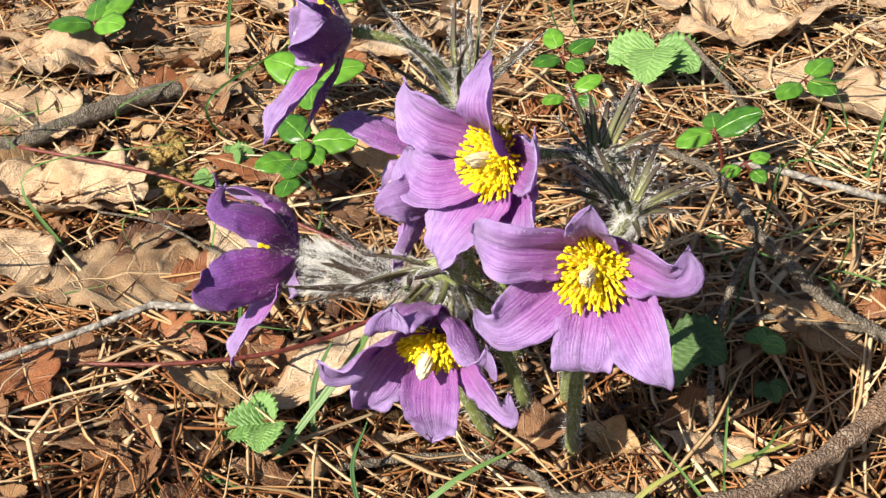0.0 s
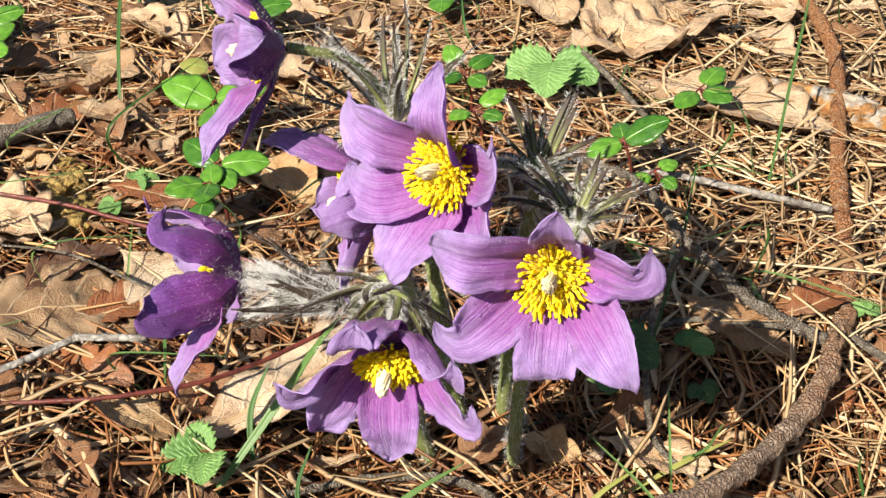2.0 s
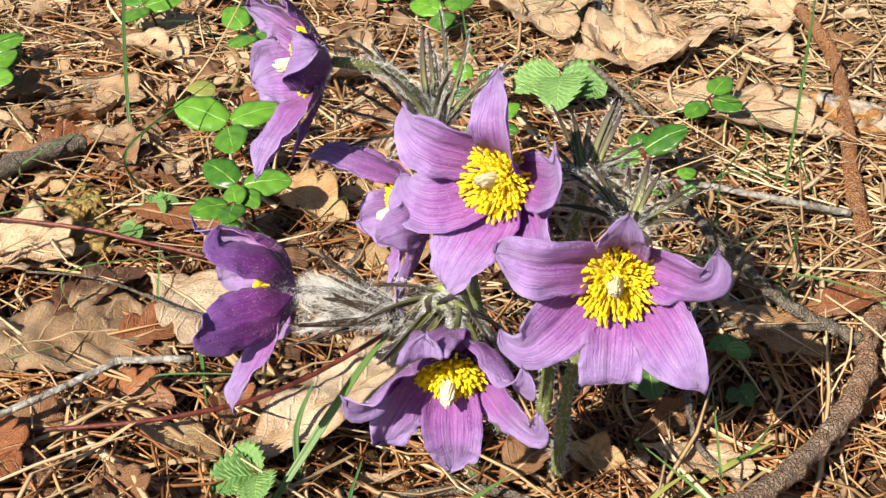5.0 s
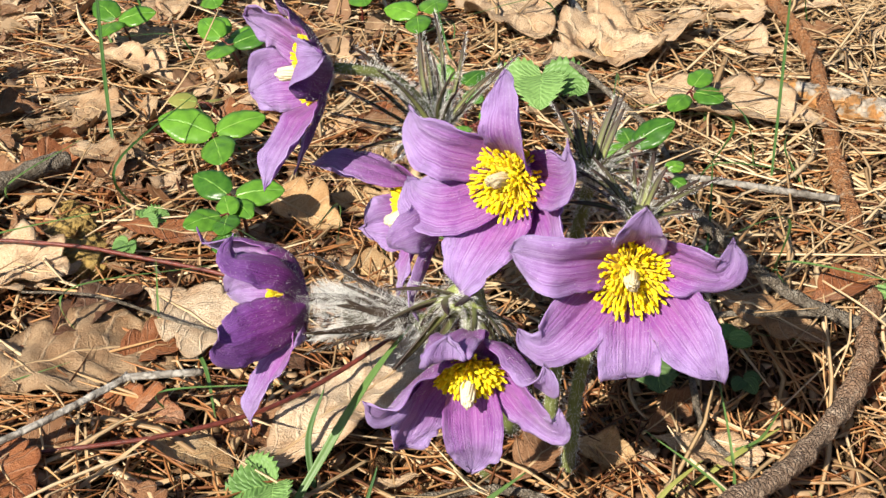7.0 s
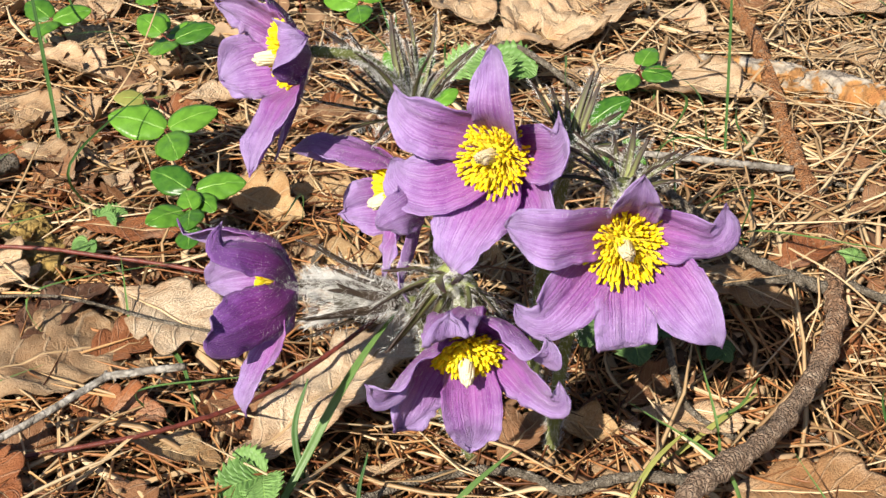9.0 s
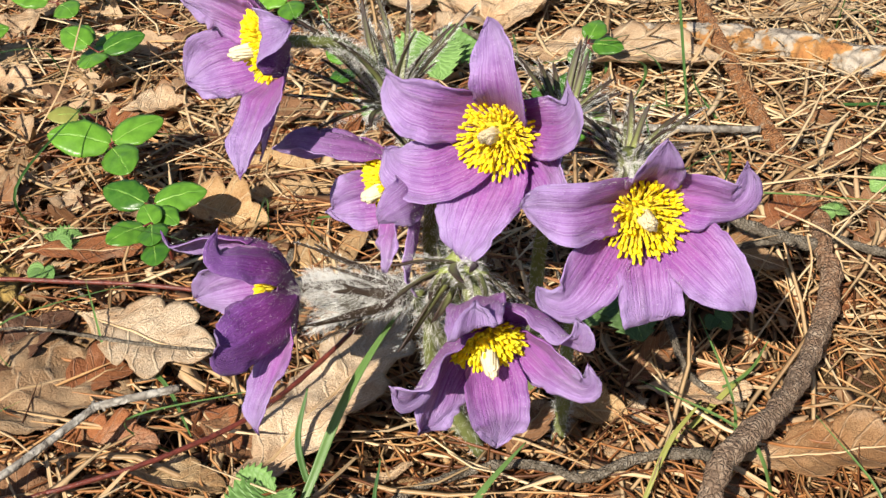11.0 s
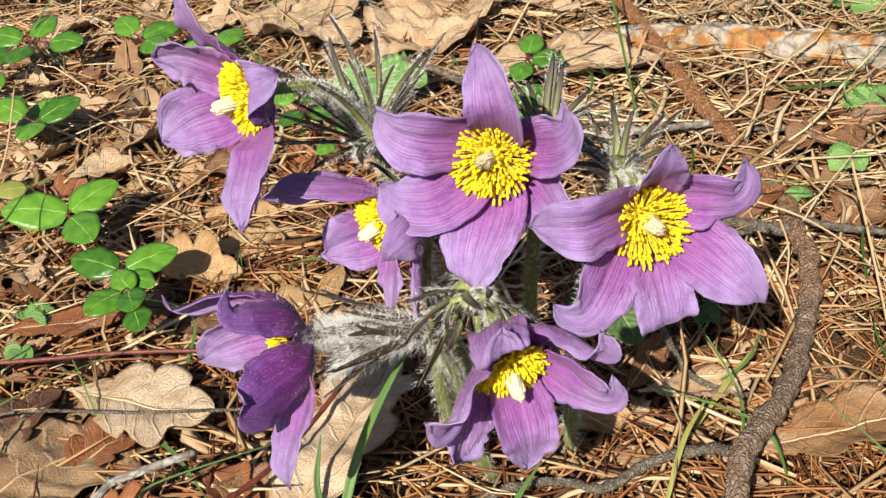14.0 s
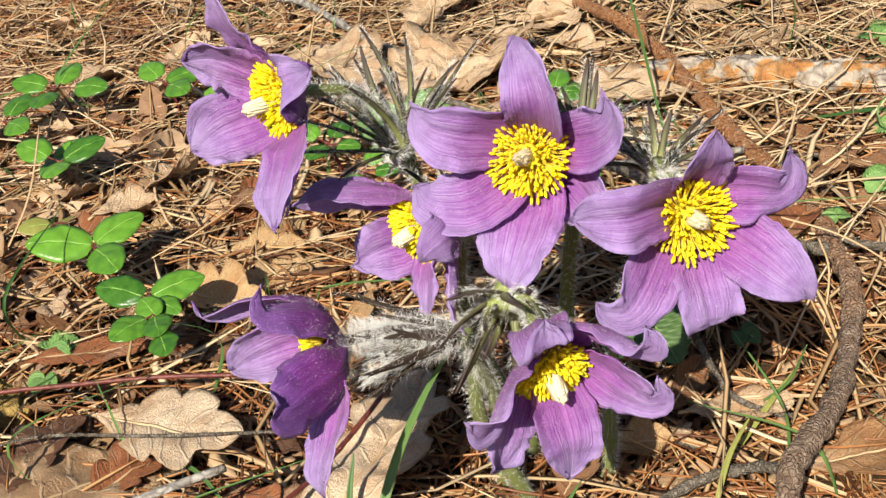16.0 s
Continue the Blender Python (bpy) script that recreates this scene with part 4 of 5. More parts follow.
oak_leaf(-98, 2, -78, -24, 24, 9, "rusty brown dry leaf scrap on the ground", 21, 2.5, 0.3)
oak_leaf(24, -14, 42, 10, 26, 9, BROWN, 22, 3.5, 0.4, 1.6)
oak_leaf(154, 80, 184, 100, 26, 11, "reddish brown dry leaf under a branch", 23, 3.5, 0.3)
oak_leaf(80, 18, 104, 34, 20, 8, "folded red-brown dry leaf on edge", 24, 2.5, 0.5, 1.4, 40)
oak_leaf(-150, 8, -118, 30, 34, 9, "rusty red dry leaf in the shade of a twig", 25, 3.5, 0.2)
oak_leaf(-165, -62, -138, -50, 26, 6, BROWN, 26, 3.5, 0.4, 1.8)
oak_leaf(-120, -70, -100, -88, 26, 6, BROWN, 27, 3.5, 0.4, 1.6)
oak_leaf(190, 60, 226, 84, 32, 5, BROWN, 28, 3.5, 0.3, 1.2)
oak_leaf(220, 330, 280, 300, 48, 6, "dull brown flat dry leaf behind a branch", 29, 3.5, 0.1)
oak_leaf(130, 440, 180, 410, 40, 12, PALE, 30, 3.5, 0.3, 1.4)
oak_leaf(-150, 255, -112, 262, 34, 12, PALE, 31, 3.5, 0.3, 1.4)
oak_leaf(-82, 232, -40, 240, 34, 11, BROWN, 32, 3.5, 0.3, 1.4)

oak_leaf(-250, 20, -196, -6, 46, 12, PALE, 33, 3.5, 0.15, 0.9)
oak_leaf(-176, -58, -146, -84, 34, 10, "rusty dry leaf half under straws", 34, 3.5, 0.2, 1.0)
oak_leaf(-150, -12, -108, -26, 30, 8, "rusty brown curled leaf below a silvery twig", 35, 3.5, 0.35, 1.2, 10)
oak_leaf(-118, -36, -84, -50, 30, 7, "tan dry leaf under a red stem", 36, 2.5, 0.2, 0.8, -10)
oak_leaf(-186, 18, -150, 66, 36, 9, "dark rust-coloured leaf between pale leaves", 37, 3.5, 0.2, 0.9)
oak_leaf(-330, 140, -262, 118, 62, 14, PALE, 38, 4.5, 0.2, 1.1)
oak_leaf(-270, 262, -214, 240, 44, 11, "dull brown dry leaf among straws", 39, 3.5, 0.2, 1.0)
oak_leaf(232, 392, 300, 372, 56, 10, PALE, 80, 3.5, 0.2, 0.9)
oak_leaf(60, 470, 120, 500, 60, 12, PALE, 81, 4.5, 0.2, 0.9)

rnd = random.Random(21)
for k in range(34):
    x, y = (rnd.uniform(-390, -90), rnd.uniform(90, 560)) if k < 22 else (rnd.uniform(-60, 330), rnd.uniform(340, 640))
    a, size = rnd.uniform(0, 6.28), rnd.uniform(16, 28)
    if -200 < x < -90 and 60 < y < 220:
        continue
    oak_leaf(x - size * math.cos(a), y - size * math.sin(a), x + size * math.cos(a), y + size * math.sin(a), size * rnd.uniform(1.1, 1.5), rnd.uniform(8, 12),
             PALE if rnd.random() < 0.55 else BROWN, 40 + k, rnd.choice((2.5, 3.5, 4.5)), rnd.uniform(0.1, 0.45), rnd.uniform(1.0, 2.0), rnd.gauss(0, 10), rnd.gauss(0, 6))

rnd = random.Random(33)
for k in range(26):
    x, y = (rnd.uniform(118, 262), rnd.uniform(80, 250)) if k < 17 else (rnd.uniform(-165, -60), rnd.uniform(-112, -66))
    a, size = rnd.uniform(0, 6.28), rnd.uniform(10, 19)
    if 168 < x < 206 and y < 250:
        continue
    oak_leaf(x - size * math.cos(a), y - size * math.sin(a), x + size * math.cos(a), y + size * math.sin(a), size * rnd.uniform(1.0, 1.4), rnd.uniform(5, 8),
             BROWN, 90 + k, rnd.choice((2.5, 3.5, 4.5)), rnd.uniform(0.1, 0.4), rnd.uniform(0.8, 1.8), rnd.gauss(0, 8), rnd.gauss(0, 5))

rnd = random.Random(5)
SCRAPS = [oak_sheet(100 + k, 0.034, 0.020, rnd.choice((2.5, 3.5, 4.5)), rnd.uniform(0.1, 0.5), rnd.uniform(1.2, 2.4)) for k in range(9)]
for me in SCRAPS:
    del me["rib"]
far_verts, far_faces = [], []
for k in range(660):
    x, y = (rnd.uniform(-0.42, 0.36), rnd.uniform(-0.14, 0.72)) if k < 430 else (rnd.uniform(-0.38, -0.03), rnd.uniform(0.06, 0.52))
    if x > 0.04 and y < 0.30 and rnd.random() < 0.6 or (abs(x) < 0.06 and -0.02 < y < 0.08):
        continue
    place = pose(x, y, float(rise(x, y)) + rnd.uniform(0.001, 0.006), rnd.gauss(0, 16), rnd.gauss(0, 12), rnd.uniform(0, 360)) @ Matrix.Scale(rnd.uniform(0.35, 1.25) if k < 430 else rnd.uniform(0.7, 1.6), 4)
    shade, tone = rnd.uniform(0.8, 1.15), rnd.choice(("brown", "tan", "dull", "rust", "pale", "dark", "ochre", "brown") if k < 430 else ("tan", "pale", "dull", "tan", "brown", "rust"))
    if y > 0.27:
        start = len(far_verts)
        far_verts += [place @ v.co for v in SCRAPS[k % 9].vertices]
        far_faces += [[start + i for i in p.vertices] for p in SCRAPS[k % 9].polygons]
        continue
    ob = new("leaf_scrap", SCRAPS[k % 9])
    ob.matrix_world = place
    ob.color = (*(shade * c for c in TONES[tone]), 1)
    tagged(ob, "small curled scrap of a dry brown leaf", "leaf", "scattered leaf scraps")
tagged(new("leaf_scraps", mesh_of("leaf_scraps", far_verts, far_faces, SCRAP)), "scattered scraps of dry tan leaves behind the flowers", "leaves", "", "stuff")


# ---------- sticks ----------
def stick(name, pts, radii, material, label, category="stick", rough=0.35, n=60, ring=12, seed=0, twigs=()):
    at = mm(*pts[0])
    ob = thing(name, at, label, category)
    part("bark", tube("bark", [mm(*p) for p in pts], [r / 1000 for r in radii], material, n, ring, rough, seed, at), ob)
    line = smooth_line([mm(*p) for p in pts], 60)
    rs = random.Random(seed)
    for k in range(max(1, len(pts) // 3)):
        i = rs.randrange(4, 56)
        t = (line[i + 1] - line[i]).normalized()
        d = (Matrix.Rotation(rs.uniform(-2.2, 2.2), 3, t) @ Vector((-0.3, -0.2, 1))).normalized()
        r = radii[min(int(i / 60 * len(radii)), len(radii) - 1)] / 1000
        part("knot", tube("knot", [line[i], line[i] + d * r * 1.0 + t * r * 0.2, line[i] + d * r * rs.uniform(1.2, 1.9) + t * r * 0.6], (r * 0.75, r * 0.5, r * 0.22), material, 6, 8, rough, seed + k, at), ob)
    for tw, tr in twigs:
        part("side_twig", tube("side_twig", [mm(*p) for p in tw], [r / 1000 for r in tr], material, 26, 8, rough, seed + 3, at), ob)
    return ob


stick("fallen_branch", [(176, 420, 16), (185, 370, 18), (190, 328, 16), (188, 260, 14), (185, 190, 9), (186, 130, 6), (184, 90, 4), (176, 60, 6), (171, 36, 3), (152, 3, -4), (125, -35, 0), (94, -66, 5), (80, -92, -14), (74, -112, -26)],
      (3.9, 4.4, 4.2, 4.2, 4.0, 4.2, 4.8, 4.4, 4.2, 4.0), BARK, "crooked fallen pine branch with scaly reddish bark", "branch", 0.4, 460, 22, 1)
stick("grey_branch", [(56, 112, 58), (79, 104, 56), (94, 92, 52), (108, 72, 46), (124, 66, 34), (138, 63, 23), (156, 62, 13), (172, 60, 8)],
      (1.7, 2.0, 2.2, 2.4, 2.7, 3.0), GREY, "thin grey lichen-flecked branch arching over the litter", "branch", 0.45, 170, 12, 2,
      [([(110, 71, 44), (101, 58, 26), (98, 40, 8), (99, 25, -2), (104, 10, -16), (118, 2, -24), (131, -2, -28)], (1.8, 1.6, 1.5, 1.3)),
       ([(160, 62, 12), (138, 66, 8), (116, 70, 4), (100, 66, 0)], (1.9, 1.6, 1.2)),
       ([(99, 60, 14), (88, 50, 6), (78, 44, -4)], (1.6, 1.3, 1.0))])
stick("pine_log", [(140, 300, 6), (180, 285, 8), (228, 256, 8), (289, 200, 8), (330, 165, 8), (380, 120, 6)], (8.5, 10.5, 11.0, 11.0), FLAKY, "thick fallen pine bough with peeling orange bark", "branch", 0.3, 260, 28, 3)
stick("grey_stick", [(-330, 70, 14), (-285, 104, 18), (-258, 138, 22), (-236, 167, 22), (-226, 178, 20)], (5.0, 5.2, 5.4, 5.0), GREY, "broken grey stick with lichen crust", "stick", 0.35, 50, 14, 4)
stick("silver_twig", [(-212, -112, 18), (-180, -80, 31), (-149, -56, 36), (-127, -36, 39), (-121, -33, 40), (-93, -34, 44)], (1.2, 1.4, 1.6, 1.5), SILVER, "smooth silvery birch twig broken at one end", "twig", 0.12, 60, 10, 5)
stick("red_stem", [(-190, -72, 26), (-130, -55, 24), (-105, -45, 22), (-77, -26, 18), (-57, -2, 14), (-31, 28, 16), (-16, 44, 22)], (0.9, 1.0, 1.05, 1.1), REDBARK, "thin dark red runner stem over a pale leaf", "stem", 0.3, 60, 8, 6)
stick("red_stem", [(-270, 86, 28), (-192, 80, 28), (-153, 72, 27), (-112, 64, 24), (-60, 56, 14)], (1.0, 1.0, 0.9), REDBARK, "thin dark red runner stem across the litter", "stem", 0.3, 50, 8, 7)
stick("dry_twig", [(-200, 46, 24), (-163, 41, 26), (-119, 26, 23), (-76, 22, 14)], (0.6, 0.75, 0.7), GREY, "thin grey-brown dry twig lying across a pale leaf", "twig", 0.3, 40, 7, 8)
stick("knotty_twig", [(-44, -54, -14), (-26, -41, -17), (-7, -29, -20), (16, -22, -22), (35, -24, -23), (50, -35, -22), (73, -30, -20), (93, -36, -16), (100, -52, -6)], (1.6, 1.9, 2.0, 2.1, 2.4), GREY, "knotty grey twig along the ground", "twig", 0.5, 80, 9, 9)
stick("pale_twig", [(84, 188, 10), (108, 184, 11), (139, 175, 11), (180, 163, 11)], (1.5, 1.9, 1.8), SILVER, "pale bare twig leaning on a branch", "twig", 0.3, 40, 8, 10)
stick("thin_branch", [(180, 74, 4), (194, 59, 4), (217, 45, 2), (250, 24, -2)], (2.0, 1.8, 1.4), GREY, "thin grey twig joining a fallen branch", "twig", 0.4, 40, 9, 11)
stick("pale_stick", [(-14, 594, 12), (4, 567, 12), (30, 470, 12), (54, 396, 12)], (2.6, 2.8, 2.4), SILVER, "pale weathered stick behind the flowers", "stick", 0.25, 40, 9, 12)
stick("dark_twig", [(-40, 62, 4), (-52, 74, 5), (-60, 92, 5), (-58, 110, 5)], (2.2, 2.4, 2.0), GREY, "short dark twig among dry straws", "twig", 0.4, 30, 9, 13)
stick("curled_twig", [(28, 298, 24), (40, 290, 30), (62, 262, 26), (88, 228, 16), (100, 200, 8)], (1.6, 1.8, 1.6), GREY, "dark curled twig behind an evergreen sprig", "twig", 0.4, 40, 8, 14)
stick("dark_twig", [(203, 40, -20), (196, -10, -22), (180, -52, -24), (168, -84, -26)], (1.8, 1.7, 1.5), GREY, "dark bent twig at the edge of the litter", "twig", 0.4, 40, 8, 15)


def rotten_wood(x, y, size, seed, label):
    bm = bmesh.new()
    bmesh.ops.create_icosphere(bm, subdivisions=5, radius=size / 1000)
    for v in bm.verts:
        p = v.co.copy()
        n1 = noise.noise(p * 75 + Vector((seed, 0, 0)))
        n2 = noise.noise(p * 240 + Vector((0, seed, 0)))
        v.co = p * (1 + 0.5 * n1 + 0.25 * n2)
        v.co.z *= 0.62
    me = bpy.data.meshes.new("wood_chunk")
    bm.to_mesh(me)
    bm.free()
    me.materials.append(ROTTEN)
    ob = new("wood_chunk", me)
    ob.location = (x / 1000, y / 1000, float(rise(x / 1000, y / 1000)) + size * 0.0002)
    tagged(ob, label, "wood")


rotten_wood(-202, 116, 15, 3, "crumbly yellow chunk of rotten wood")
rotten_wood(-194, 92, 15, 8, "crumbly ochre chunk of rotten wood")
rotten_wood(-214, 140, 9, 14, "rusty yellow chunk of rotten wood")


# ---------- green plants ----------
def leaf_blade(name, foot, tip, width, material, at, cup=-0.12, seed=0, ragged=0, arch=0.06):
    """A single small leaf from foot to tip; ragged gives a toothed rim."""
    d = tip - foot
    n = 22 if not ragged else 44
    line = [foot + d * (i / n) + Vector((0, 0, arch * d.length * math.sin(math.pi * i / n))) for i in range(n + 1)]

    def w(s):
        f = math.sin(math.pi * (0.04 + 0.96 * s) ** 0.9) ** 0.62 if 0 < s < 1 else 0.02
        if ragged:
            f *= 0.80 + 0.36 * (1 - (s * ragged) % 1.0)
        return max(width * 0.5 * f, 0.0003)
    return blade_sheet(name, line, w, Vector((-0.12, -0.42, 0.9)), material, 8, cup, 0.10 if ragged else 0.05, seed, at)


def sprig(node, centres, label, material=LINGON, width=0.68, foot=None, name="lingonberry_sprig", seed=0, group="lingonberry sprigs"):
    """A low woody shoot with leaves spreading from its top, centres in millimetres."""
    nd = mm(*node)
    ft = mm(*foot) if foot else nd + Vector((0.004, 0.006, 0))
    ft.z = float(rise(ft.x, ft.y)) - 0.004
    ob = thing(name, ft, label, "plant", group)
    part("stem", tube("stem", [ft, ft.lerp(nd, 0.5) + Vector((0.002, 0, 0.002)), nd], (0.0011, 0.0009, 0.0007), REDBARK, 14, 7, 0.2, seed, ft), ob)
    for k, row in enumerate(centres):
        cc = mm(*row[:3])
        half = (row[3] if len(row) > 3 else 20) / 1560
        v = (cc - nd).normalized()
        start = cc - v * half
        if (start - nd).length > 0.0015:
            part("leaf_stalk", tube("leaf_stalk", [nd, nd.lerp(start, 0.5), start + v * 0.0008], (0.0006, 0.0005, 0.0005), REDBARK, 6, 6, 0.1, seed, ft), ob)
        leaf = part("leaf", leaf_blade("leaf", start, cc + v * half, half * 2 * width, material, ft, -0.14, seed * 20 + k), ob, thick=0.0004)
        rib = [start.lerp(cc + v * half, f) + Vector((0, 0, 0.12 * half * math.sin(math.pi * f) + 0.0001)) for f in (0.0, 0.3, 0.6, 0.92)]
        part("midrib", tube("midrib", rib, (0.00026, 0.0002, 0.0001), RIB, 10, 5, 0.0, 0, ft), leaf, "pale green midrib")
    return ob


sprig((-145, 183, 34), [(-160, 186, 37, 25), (-131, 191, 36, 22), (-138, 166, 33, 22)], "glossy green lingonberry sprig with three oval leaves", seed=1)
sprig((-119, 117, 34), [(-131, 125, 36, 19), (-105, 119, 35, 19), (-111, 108, 32, 12)], "lingonberry sprig with glossy oval green leaves", seed=2)
sprig((-117, 103, 33), [(-128, 95, 33, 15), (-116, 92, 33, 14), (-114, 79, 31, 13), (-119, 108, 34, 12)], "small lingonberry sprig with rounded green leaves", seed=3, width=0.8)
sprig((76, 177, 33), [(87, 179, 39, 19), (66, 172, 30, 15), (73, 188, 33, 13)], "lingonberry sprig with one large shiny leaf", seed=4)
sprig((112, 266, 22), [(119, 279, 24, 16), (122, 258, 22, 15), (105, 254, 20, 15)], "small lingonberry sprig on pale leaves", seed=5, width=0.7)
sprig((-20, 248, 30), [(-29, 262, 34, 14), (-11, 260, 32, 14), (-27, 240, 30, 14), (-10, 238, 30, 12)], "yellowish green lingonberry sprig in sunlight", seed=6)
sprig((-166, 246, 22), [(-179, 243, 24, 13), (-166, 256, 18, 12)], "yellowing lingonberry sprig with two brownish leaves", YELLOWING, seed=20, width=0.8)
sprig((-8, 212, 26), [(2, 220, 30, 13), (-14, 204, 26, 11), (4, 206, 26, 10)], "lingonberry sprig with dark green leaves", seed=7)
sprig((-172, 430, 34), [(-190, 440, 37), (-164, 445, 37), (-150, 415, 34), (-180, 412, 34)], "lingonberry sprig with five green leaves", seed=8)
sprig((-166, 306, 32), [(-181, 322, 36), (-151, 309, 35), (-168, 293, 33)], "lingonberry sprig with green leaves in litter", seed=9)
sprig((-104, 405, 30), [(-112, 425, 33), (-96, 388, 30), (-90, 410, 30)], "lingonberry sprig behind the flowers", seed=10)
sprig((-306, 222, 34), [(-298, 238, 38), (-316, 212, 36), (-292, 218, 36), (-312, 236, 36)], "lingonberry sprig among pale leaves", seed=11)
sprig((-172, 332, 26), [(-184, 344, 28), (-160, 330, 27), (-172, 318, 25)], "small dark green lingonberry sprig", seed=12)
sprig((-58, 380, 22), [(-70, 386, 22), (-48, 396, 22), (-56, 366, 21)], "lingonberry sprig behind silky bracts", seed=13)
sprig((92, 172, 20), [(99, 179, 20, 9), (86, 165, 18, 9), (100, 164, 18, 8)], "small lingonberry sprig in the shade", seed=15, width=0.8)
sprig((-205, 400, 30), [(-222, 404, 33), (-196, 416, 33), (-196, 384, 30)], "lingonberry sprig with dark glossy leaves", seed=16)
sprig((-250, 350, 30), [(-262, 360, 33), (-238, 352, 32), (-252, 336, 30)], "lingonberry sprig with oval green leaves", seed=17)
sprig((-330, 280, 26), [(-318, 284, 29), (-340, 288, 28), (-328, 266, 26)], "lingonberry sprig at the edge of the litter", seed=18)


def strawberry(centre, size, turn, label, material=BERRY, seed=0, lean=0.0, droop=0.2):
    """A three-part toothed leaf on a thin stalk."""
    c = mm(*centre)
    ft = c + Vector((0.006, 0.010, 0))
    ft.z = float(rise(ft.x, ft.y)) - 0.004
    ob = thing("strawberry_leaf", ft, label, "plant", "wild strawberry leaves")
    part("stem", tube("stem", [ft, ft.lerp(c, 0.6) + Vector((0.002, 0, 0)), c], (0.0008, 0.0007, 0.0006), STEM, 12, 6, 0.1, seed, ft), ob)
    for k, off in enumerate((-66, 0, 66)):
        a = radians(turn + off)
        s = size / 1000 * (1.0 if k == 1 else 0.88)
        tip = c + Vector((math.cos(a) * s, math.sin(a) * s, s * (lean * math.sin(a) - droop)))
        leaf = part("leaflet", leaf_blade("leaflet", c, tip, s * 0.92, material, ft, 0.22, seed + k, 9, 0.10), ob, thick=0.0004)
        rib = [c.lerp(tip, f) + Vector((0, 0, 0.10 * s * math.sin(math.pi * f))) for f in (0.0, 0.3, 0.6, 0.92)]
        part("midrib", tube("midrib", rib, (0.00026, 0.0002, 0.0001), RIB, 10, 5, 0.0, 0, ft), leaf, "pale green midrib")


strawberry((27, 282, 24), 33, -90, "bright green wild strawberry leaf catching sun", seed=1)
strawberry((-66, -52, 4), 20, 215, "bright green strawberry leaf with sharp ribs", seed=2, droop=-0.05)
strawberry((-166, 119, 20), 13, 20, "small pale green strawberry leaf on needles", seed=3)
strawberry((-168, 98, 18), 9, 240, "tiny fresh green strawberry leaf", seed=4)
strawberry((116, 54, 2), 12, 60, "small fresh strawberry leaf beside an ochre leaf", seed=5)
strawberry((122, 38, -8), 9, -60, "tiny dark green strawberry leaf in shade", DULL, seed=6)
strawberry((80, 40, 12), 27, -80, "dull dark green toothed leaf in the flower's shade", DULL, seed=7, droop=0.35)
strawberry((-122, -58, 6), 12, -30, "dark green leaf among dry needles", DULL, seed=8)
strawberry((258, 145, 12), 20, 60, "green strawberry leaf among dry straw", seed=9)
strawberry((226, 104, 10), 14, 200, "small green strawberry leaf in the straw", seed=10)
strawberry((191, 86, 6), 10, 100, "tiny green leaf beside the fallen branch", seed=11)
strawberry((309, 262, 10), 22, 30, "yellow-green leaf beyond the fallen bough", seed=12)
strawberry((-104, -92, 4), 19, 250, "ribbed green strawberry leaf in low litter", seed=13)


def grass_blade(pts, width, label, material=BLADE, seed=0):
    p = [mm(*q) for q in pts]
    at = p[0].copy()
    line = smooth_line(p, 30)
    me = blade_sheet("grass_blade", line, lambda s: width / 2000 * (1 - s ** 3) * min(1, 0.6 + s) + 0.0001, Vector((0.2, -0.6, 1)), material, 4, 0.35, 0.06, seed, at)
    ob = new("grass_blade", me)
    ob.location = at
    mod = ob.modifiers.new("thickness", "SOLIDIFY")
    mod.thickness = 0.0003
    return tagged(ob, label, "grass", "grass blades")


grass_blade([(-64, -64, -10), (-51, -50, 8), (-38, -34, 26), (-24, -34, 50), (-9, -37, 73)], 3.4, "broad pale green grass blade lit by the sun")
grass_blade([(-52, -44, -12), (-56, -30, 8), (-50, -20, 26)], 2.4, "short upright green grass blade", seed=1)
grass_blade([(-205, 190, 4), (-218, 230, 40), (-246, 310, 60), (-280, 400, 60)], 1.9, "long bluish green grass blade leaning back", seed=2)
grass_blade([(-63, -81, -4), (-93, -87, 6), (-124, -95, 11), (-143, -113, 12)], 2.2, "long green grass blade lying over litter", seed=3)
grass_blade([(-128, 40, 8), (-108, 10, 14), (-96, -20, 10)], 1.6, "thin green grass blade across a pale leaf", seed=4)
grass_blade([(100, 60, 0), (108, 90, 30), (112, 130, 50)], 0.9, "very thin upright green grass blade", seed=5)
grass_blade([(150, 190, 5), (160, 250, 50), (168, 300, 80)], 1.4, "thin tall green grass stem beyond a pale leaf", seed=6)
grass_blade([(112, 10, -26), (124, 0, -10), (130, -6, 10)], 1.0, "thin upright green blade by the branch", seed=7)
grass_blade([(70, -50, -24), (84, -34, -10), (100, -20, -4)], 2.0, "yellow-green grass blade lying forward", YELLOWING, seed=8)
grass_blade([(90, -18, -26), (116, 0, -18), (136, 16, -16)], 2.2, "yellow-green grass blade among needles", YELLOWING, seed=9)
grass_blade([(-10, -62, -28), (10, -44, -14), (30, -24, -10)], 2.4, "green grass blade under the nodding flower", seed=10)
grass_blade([(230, 190, 6), (262, 160, 14), (290, 120, 8)], 2.4, "green grass blade lying over straw", seed=11)
grass_blade([(-20, -70, -28), (-30, -56, -8), (-26, -46, 10)], 1.6, "short green grass blade", seed=12)

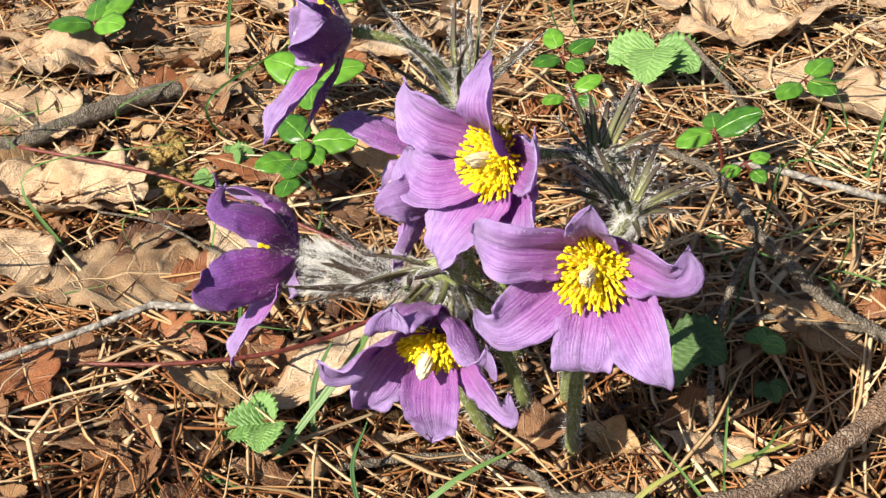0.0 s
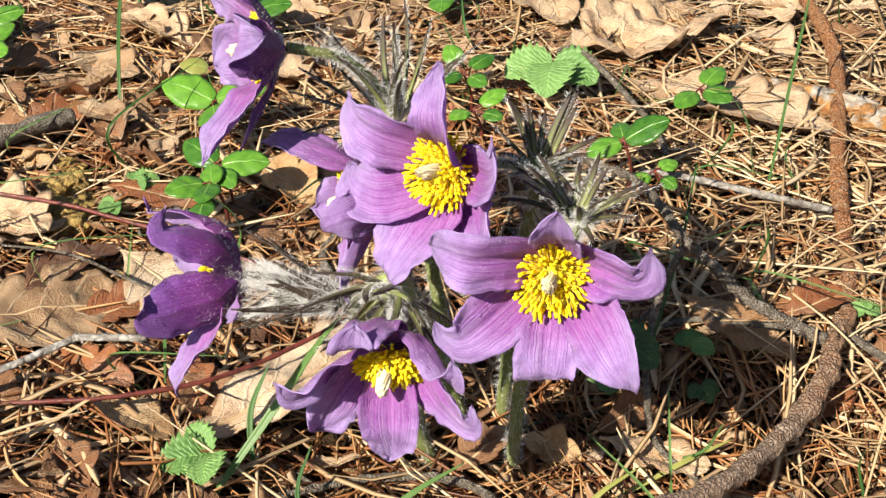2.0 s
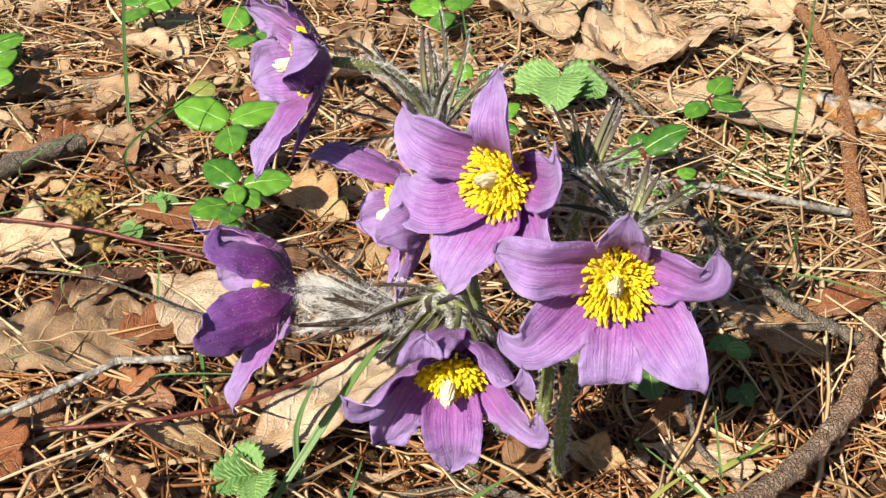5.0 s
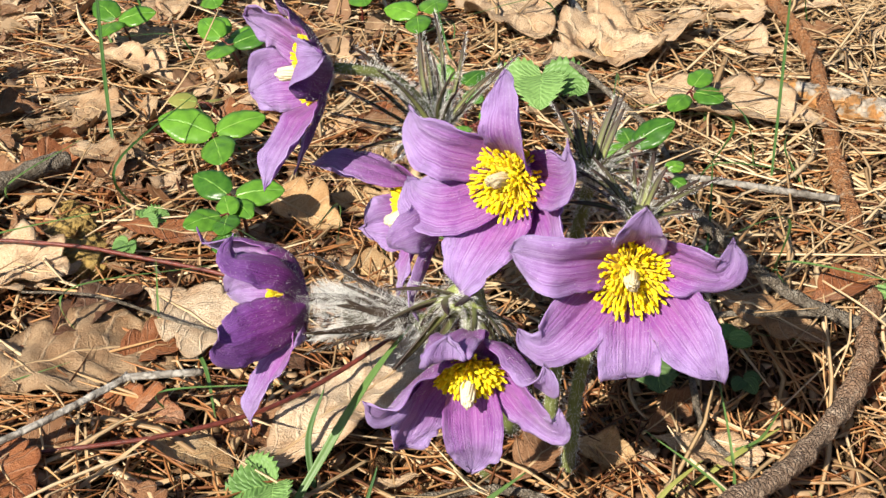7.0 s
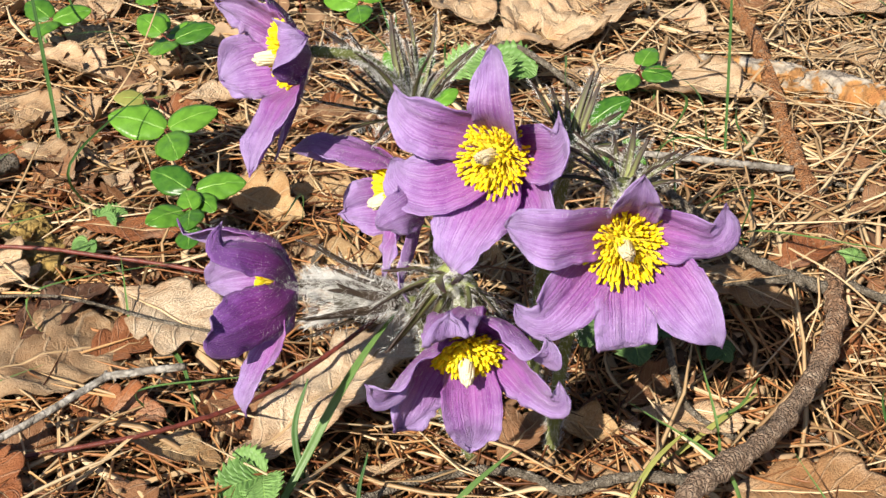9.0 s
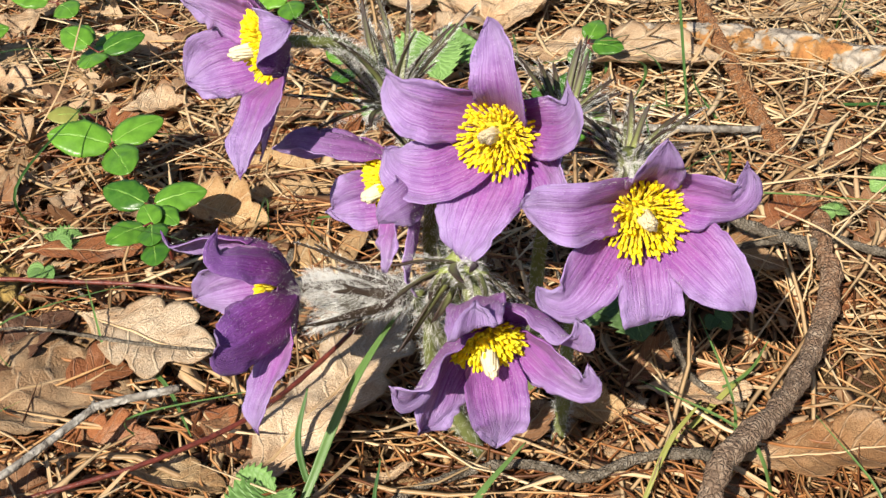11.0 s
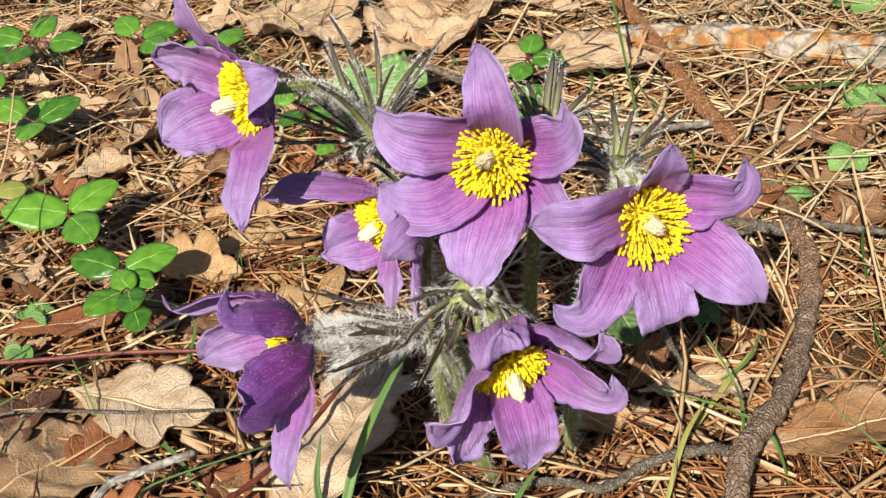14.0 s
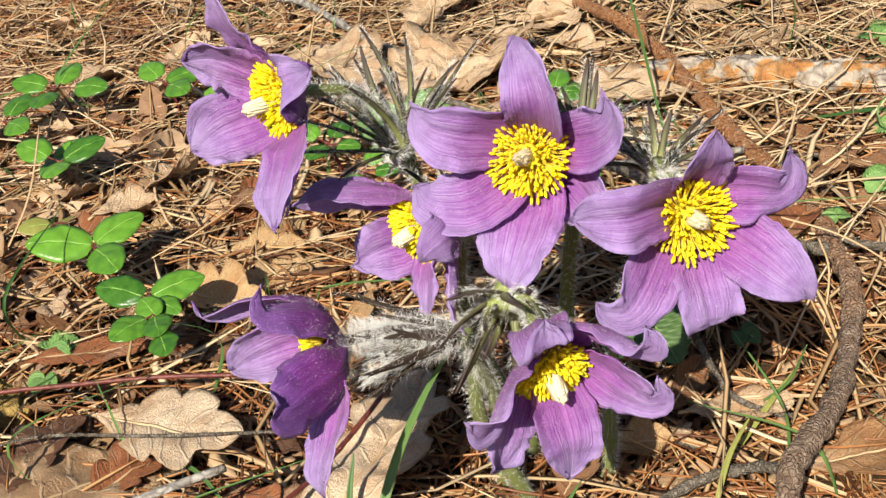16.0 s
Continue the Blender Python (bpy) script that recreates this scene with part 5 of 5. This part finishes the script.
def dry_straw(pts, width, label):
    p = [mm(*q) for q in pts]
    seed = len(label) + len(bpy.data.objects)
    if len(p) == 2:
        p.insert(1, p[0].lerp(p[1], 0.5) + mm(0, 0, 1))
    at = p[0].copy()
    me = blade_sheet("dry_straw", smooth_line(p, 24), lambda s: width / 2000 * (1 - 0.6 * s ** 4), Vector((0.1, -0.7, 1)), STRAW, 4, 0.5, 0.10, seed, at)
    ob = new("dry_straw", me)
    ob.location = at
    mod = ob.modifiers.new("thickness", "SOLIDIFY")
    mod.thickness = 0.0004
    return tagged(ob, label, "straw", "dry straws on the litter")


dry_straw([(-153, -94, 16), (-133, -71, 18), (-112, -48, 24)], 1.6, "long pale dry straw leaning over a red stem")
dry_straw([(-131, -92, 8), (-137, -68, 17), (-143, -41, 27)], 1.4, "upright pale dry straw in the litter")
dry_straw([(-121, -97, 7), (-130, -73, 16), (-139, -46, 25)], 1.3, "upright pale dry straw in the litter")
dry_straw([(-142, -92, 12), (-115, -79, 11), (-83, -55, 4)], 1.2, "long reddish brown pine needle lying flat")
dry_straw([(-115, -63, 10), (-97, -54, 9), (-78, -43, 3)], 1.8, "whitish dry straw lying on needles")
dry_straw([(-76, -78, 0), (-55, -51, -3), (-35, -16, -13)], 1.6, "long golden dry straw lying over needles")
dry_straw([(78, 3, -25), (101, -29, -23), (122, -52, -26)], 2.4, "broad pale dry straw lying beside a branch")
dry_straw([(90, 18, -21), (117, 8, -20), (145, 2, -24)], 1.4, "pale dry straw leading under a branch")
dry_straw([(102, 29, -18), (122, 16, -19), (145, 8, -23)], 1.3, "pale dry straw leading under a branch")
dry_straw([(157, 72, 22), (177, 57, 15), (195, 44, 1), (207, 24, -14)], 0.5, "thin bent dry stalk hanging over a branch")
dry_straw([(168, 59, 15), (165, 44, 6), (152, 26, -15)], 0.5, "thin bent dry stalk hanging over a branch")
dry_straw([(209, 73, 28), (200, 38, 7), (187, -10, -23)], 0.8, "tall thin pale straw standing in the litter")
dry_straw([(177, 39, -16), (194, 34, -16), (212, 32, -18)], 1.6, "brownish dry straw on the ground")
dry_straw([(112, 371, 12), (132, 348, 14), (152, 338, 12)], 4.0, "whitish flat strip of dry grass beside a leaf")
dry_straw([(149, 208, 8), (165, 217, 18), (183, 237, 22)], 1.4, "pale dry straw leaning on a fallen branch")
dry_straw([(154, 228, 8), (168, 242, 18), (185, 267, 22)], 1.3, "pale dry straw leaning on a fallen branch")
dry_straw([(-279, 213, 16), (-248, 186, 16)], 3.0, "flat whitish dry grass strip")
dry_straw([(-199, 239, 12), (-181, 268, 32), (-172, 316, 52)], 0.7, "thin curved dry grass stalk standing up")

rnd = random.Random(9)
BLADES = []
for k in range(6):
    h = 0.034 + 0.006 * k
    q = [Vector((0, 0, 0)), Vector((rnd.uniform(-1, 1) * 0.3 * h, rnd.uniform(-1, 1) * 0.3 * h, 0.6 * h)), Vector((rnd.uniform(-1, 1) * h, rnd.uniform(-1, 1) * h, 0.75 * h))]
    BLADES.append(blade_sheet("grass_blade", smooth_line(q, 14), lambda s: 0.0006 * (1 - s ** 3) + 0.0001, Vector((0.3, -0.5, 1)), BLADE, 3, 0.3, 0, k))
for k in range(110):
    x, y = rnd.uniform(-0.36, 0.36), rnd.uniform(-0.12, 0.60)
    if abs(x) < 0.10 and -0.12 < y < 0.05:
        continue
    ob = new("grass_blade", BLADES[k % 6])
    ob.matrix_world = pose(x, y, float(rise(x, y)) - 0.003, rnd.gauss(0, 12), rnd.gauss(0, 12), rnd.uniform(0, 360)) @ Matrix.Scale(rnd.uniform(0.6, 1.3), 4)
    tagged(ob, "thin short green blade of grass", "grass", "grass blades")
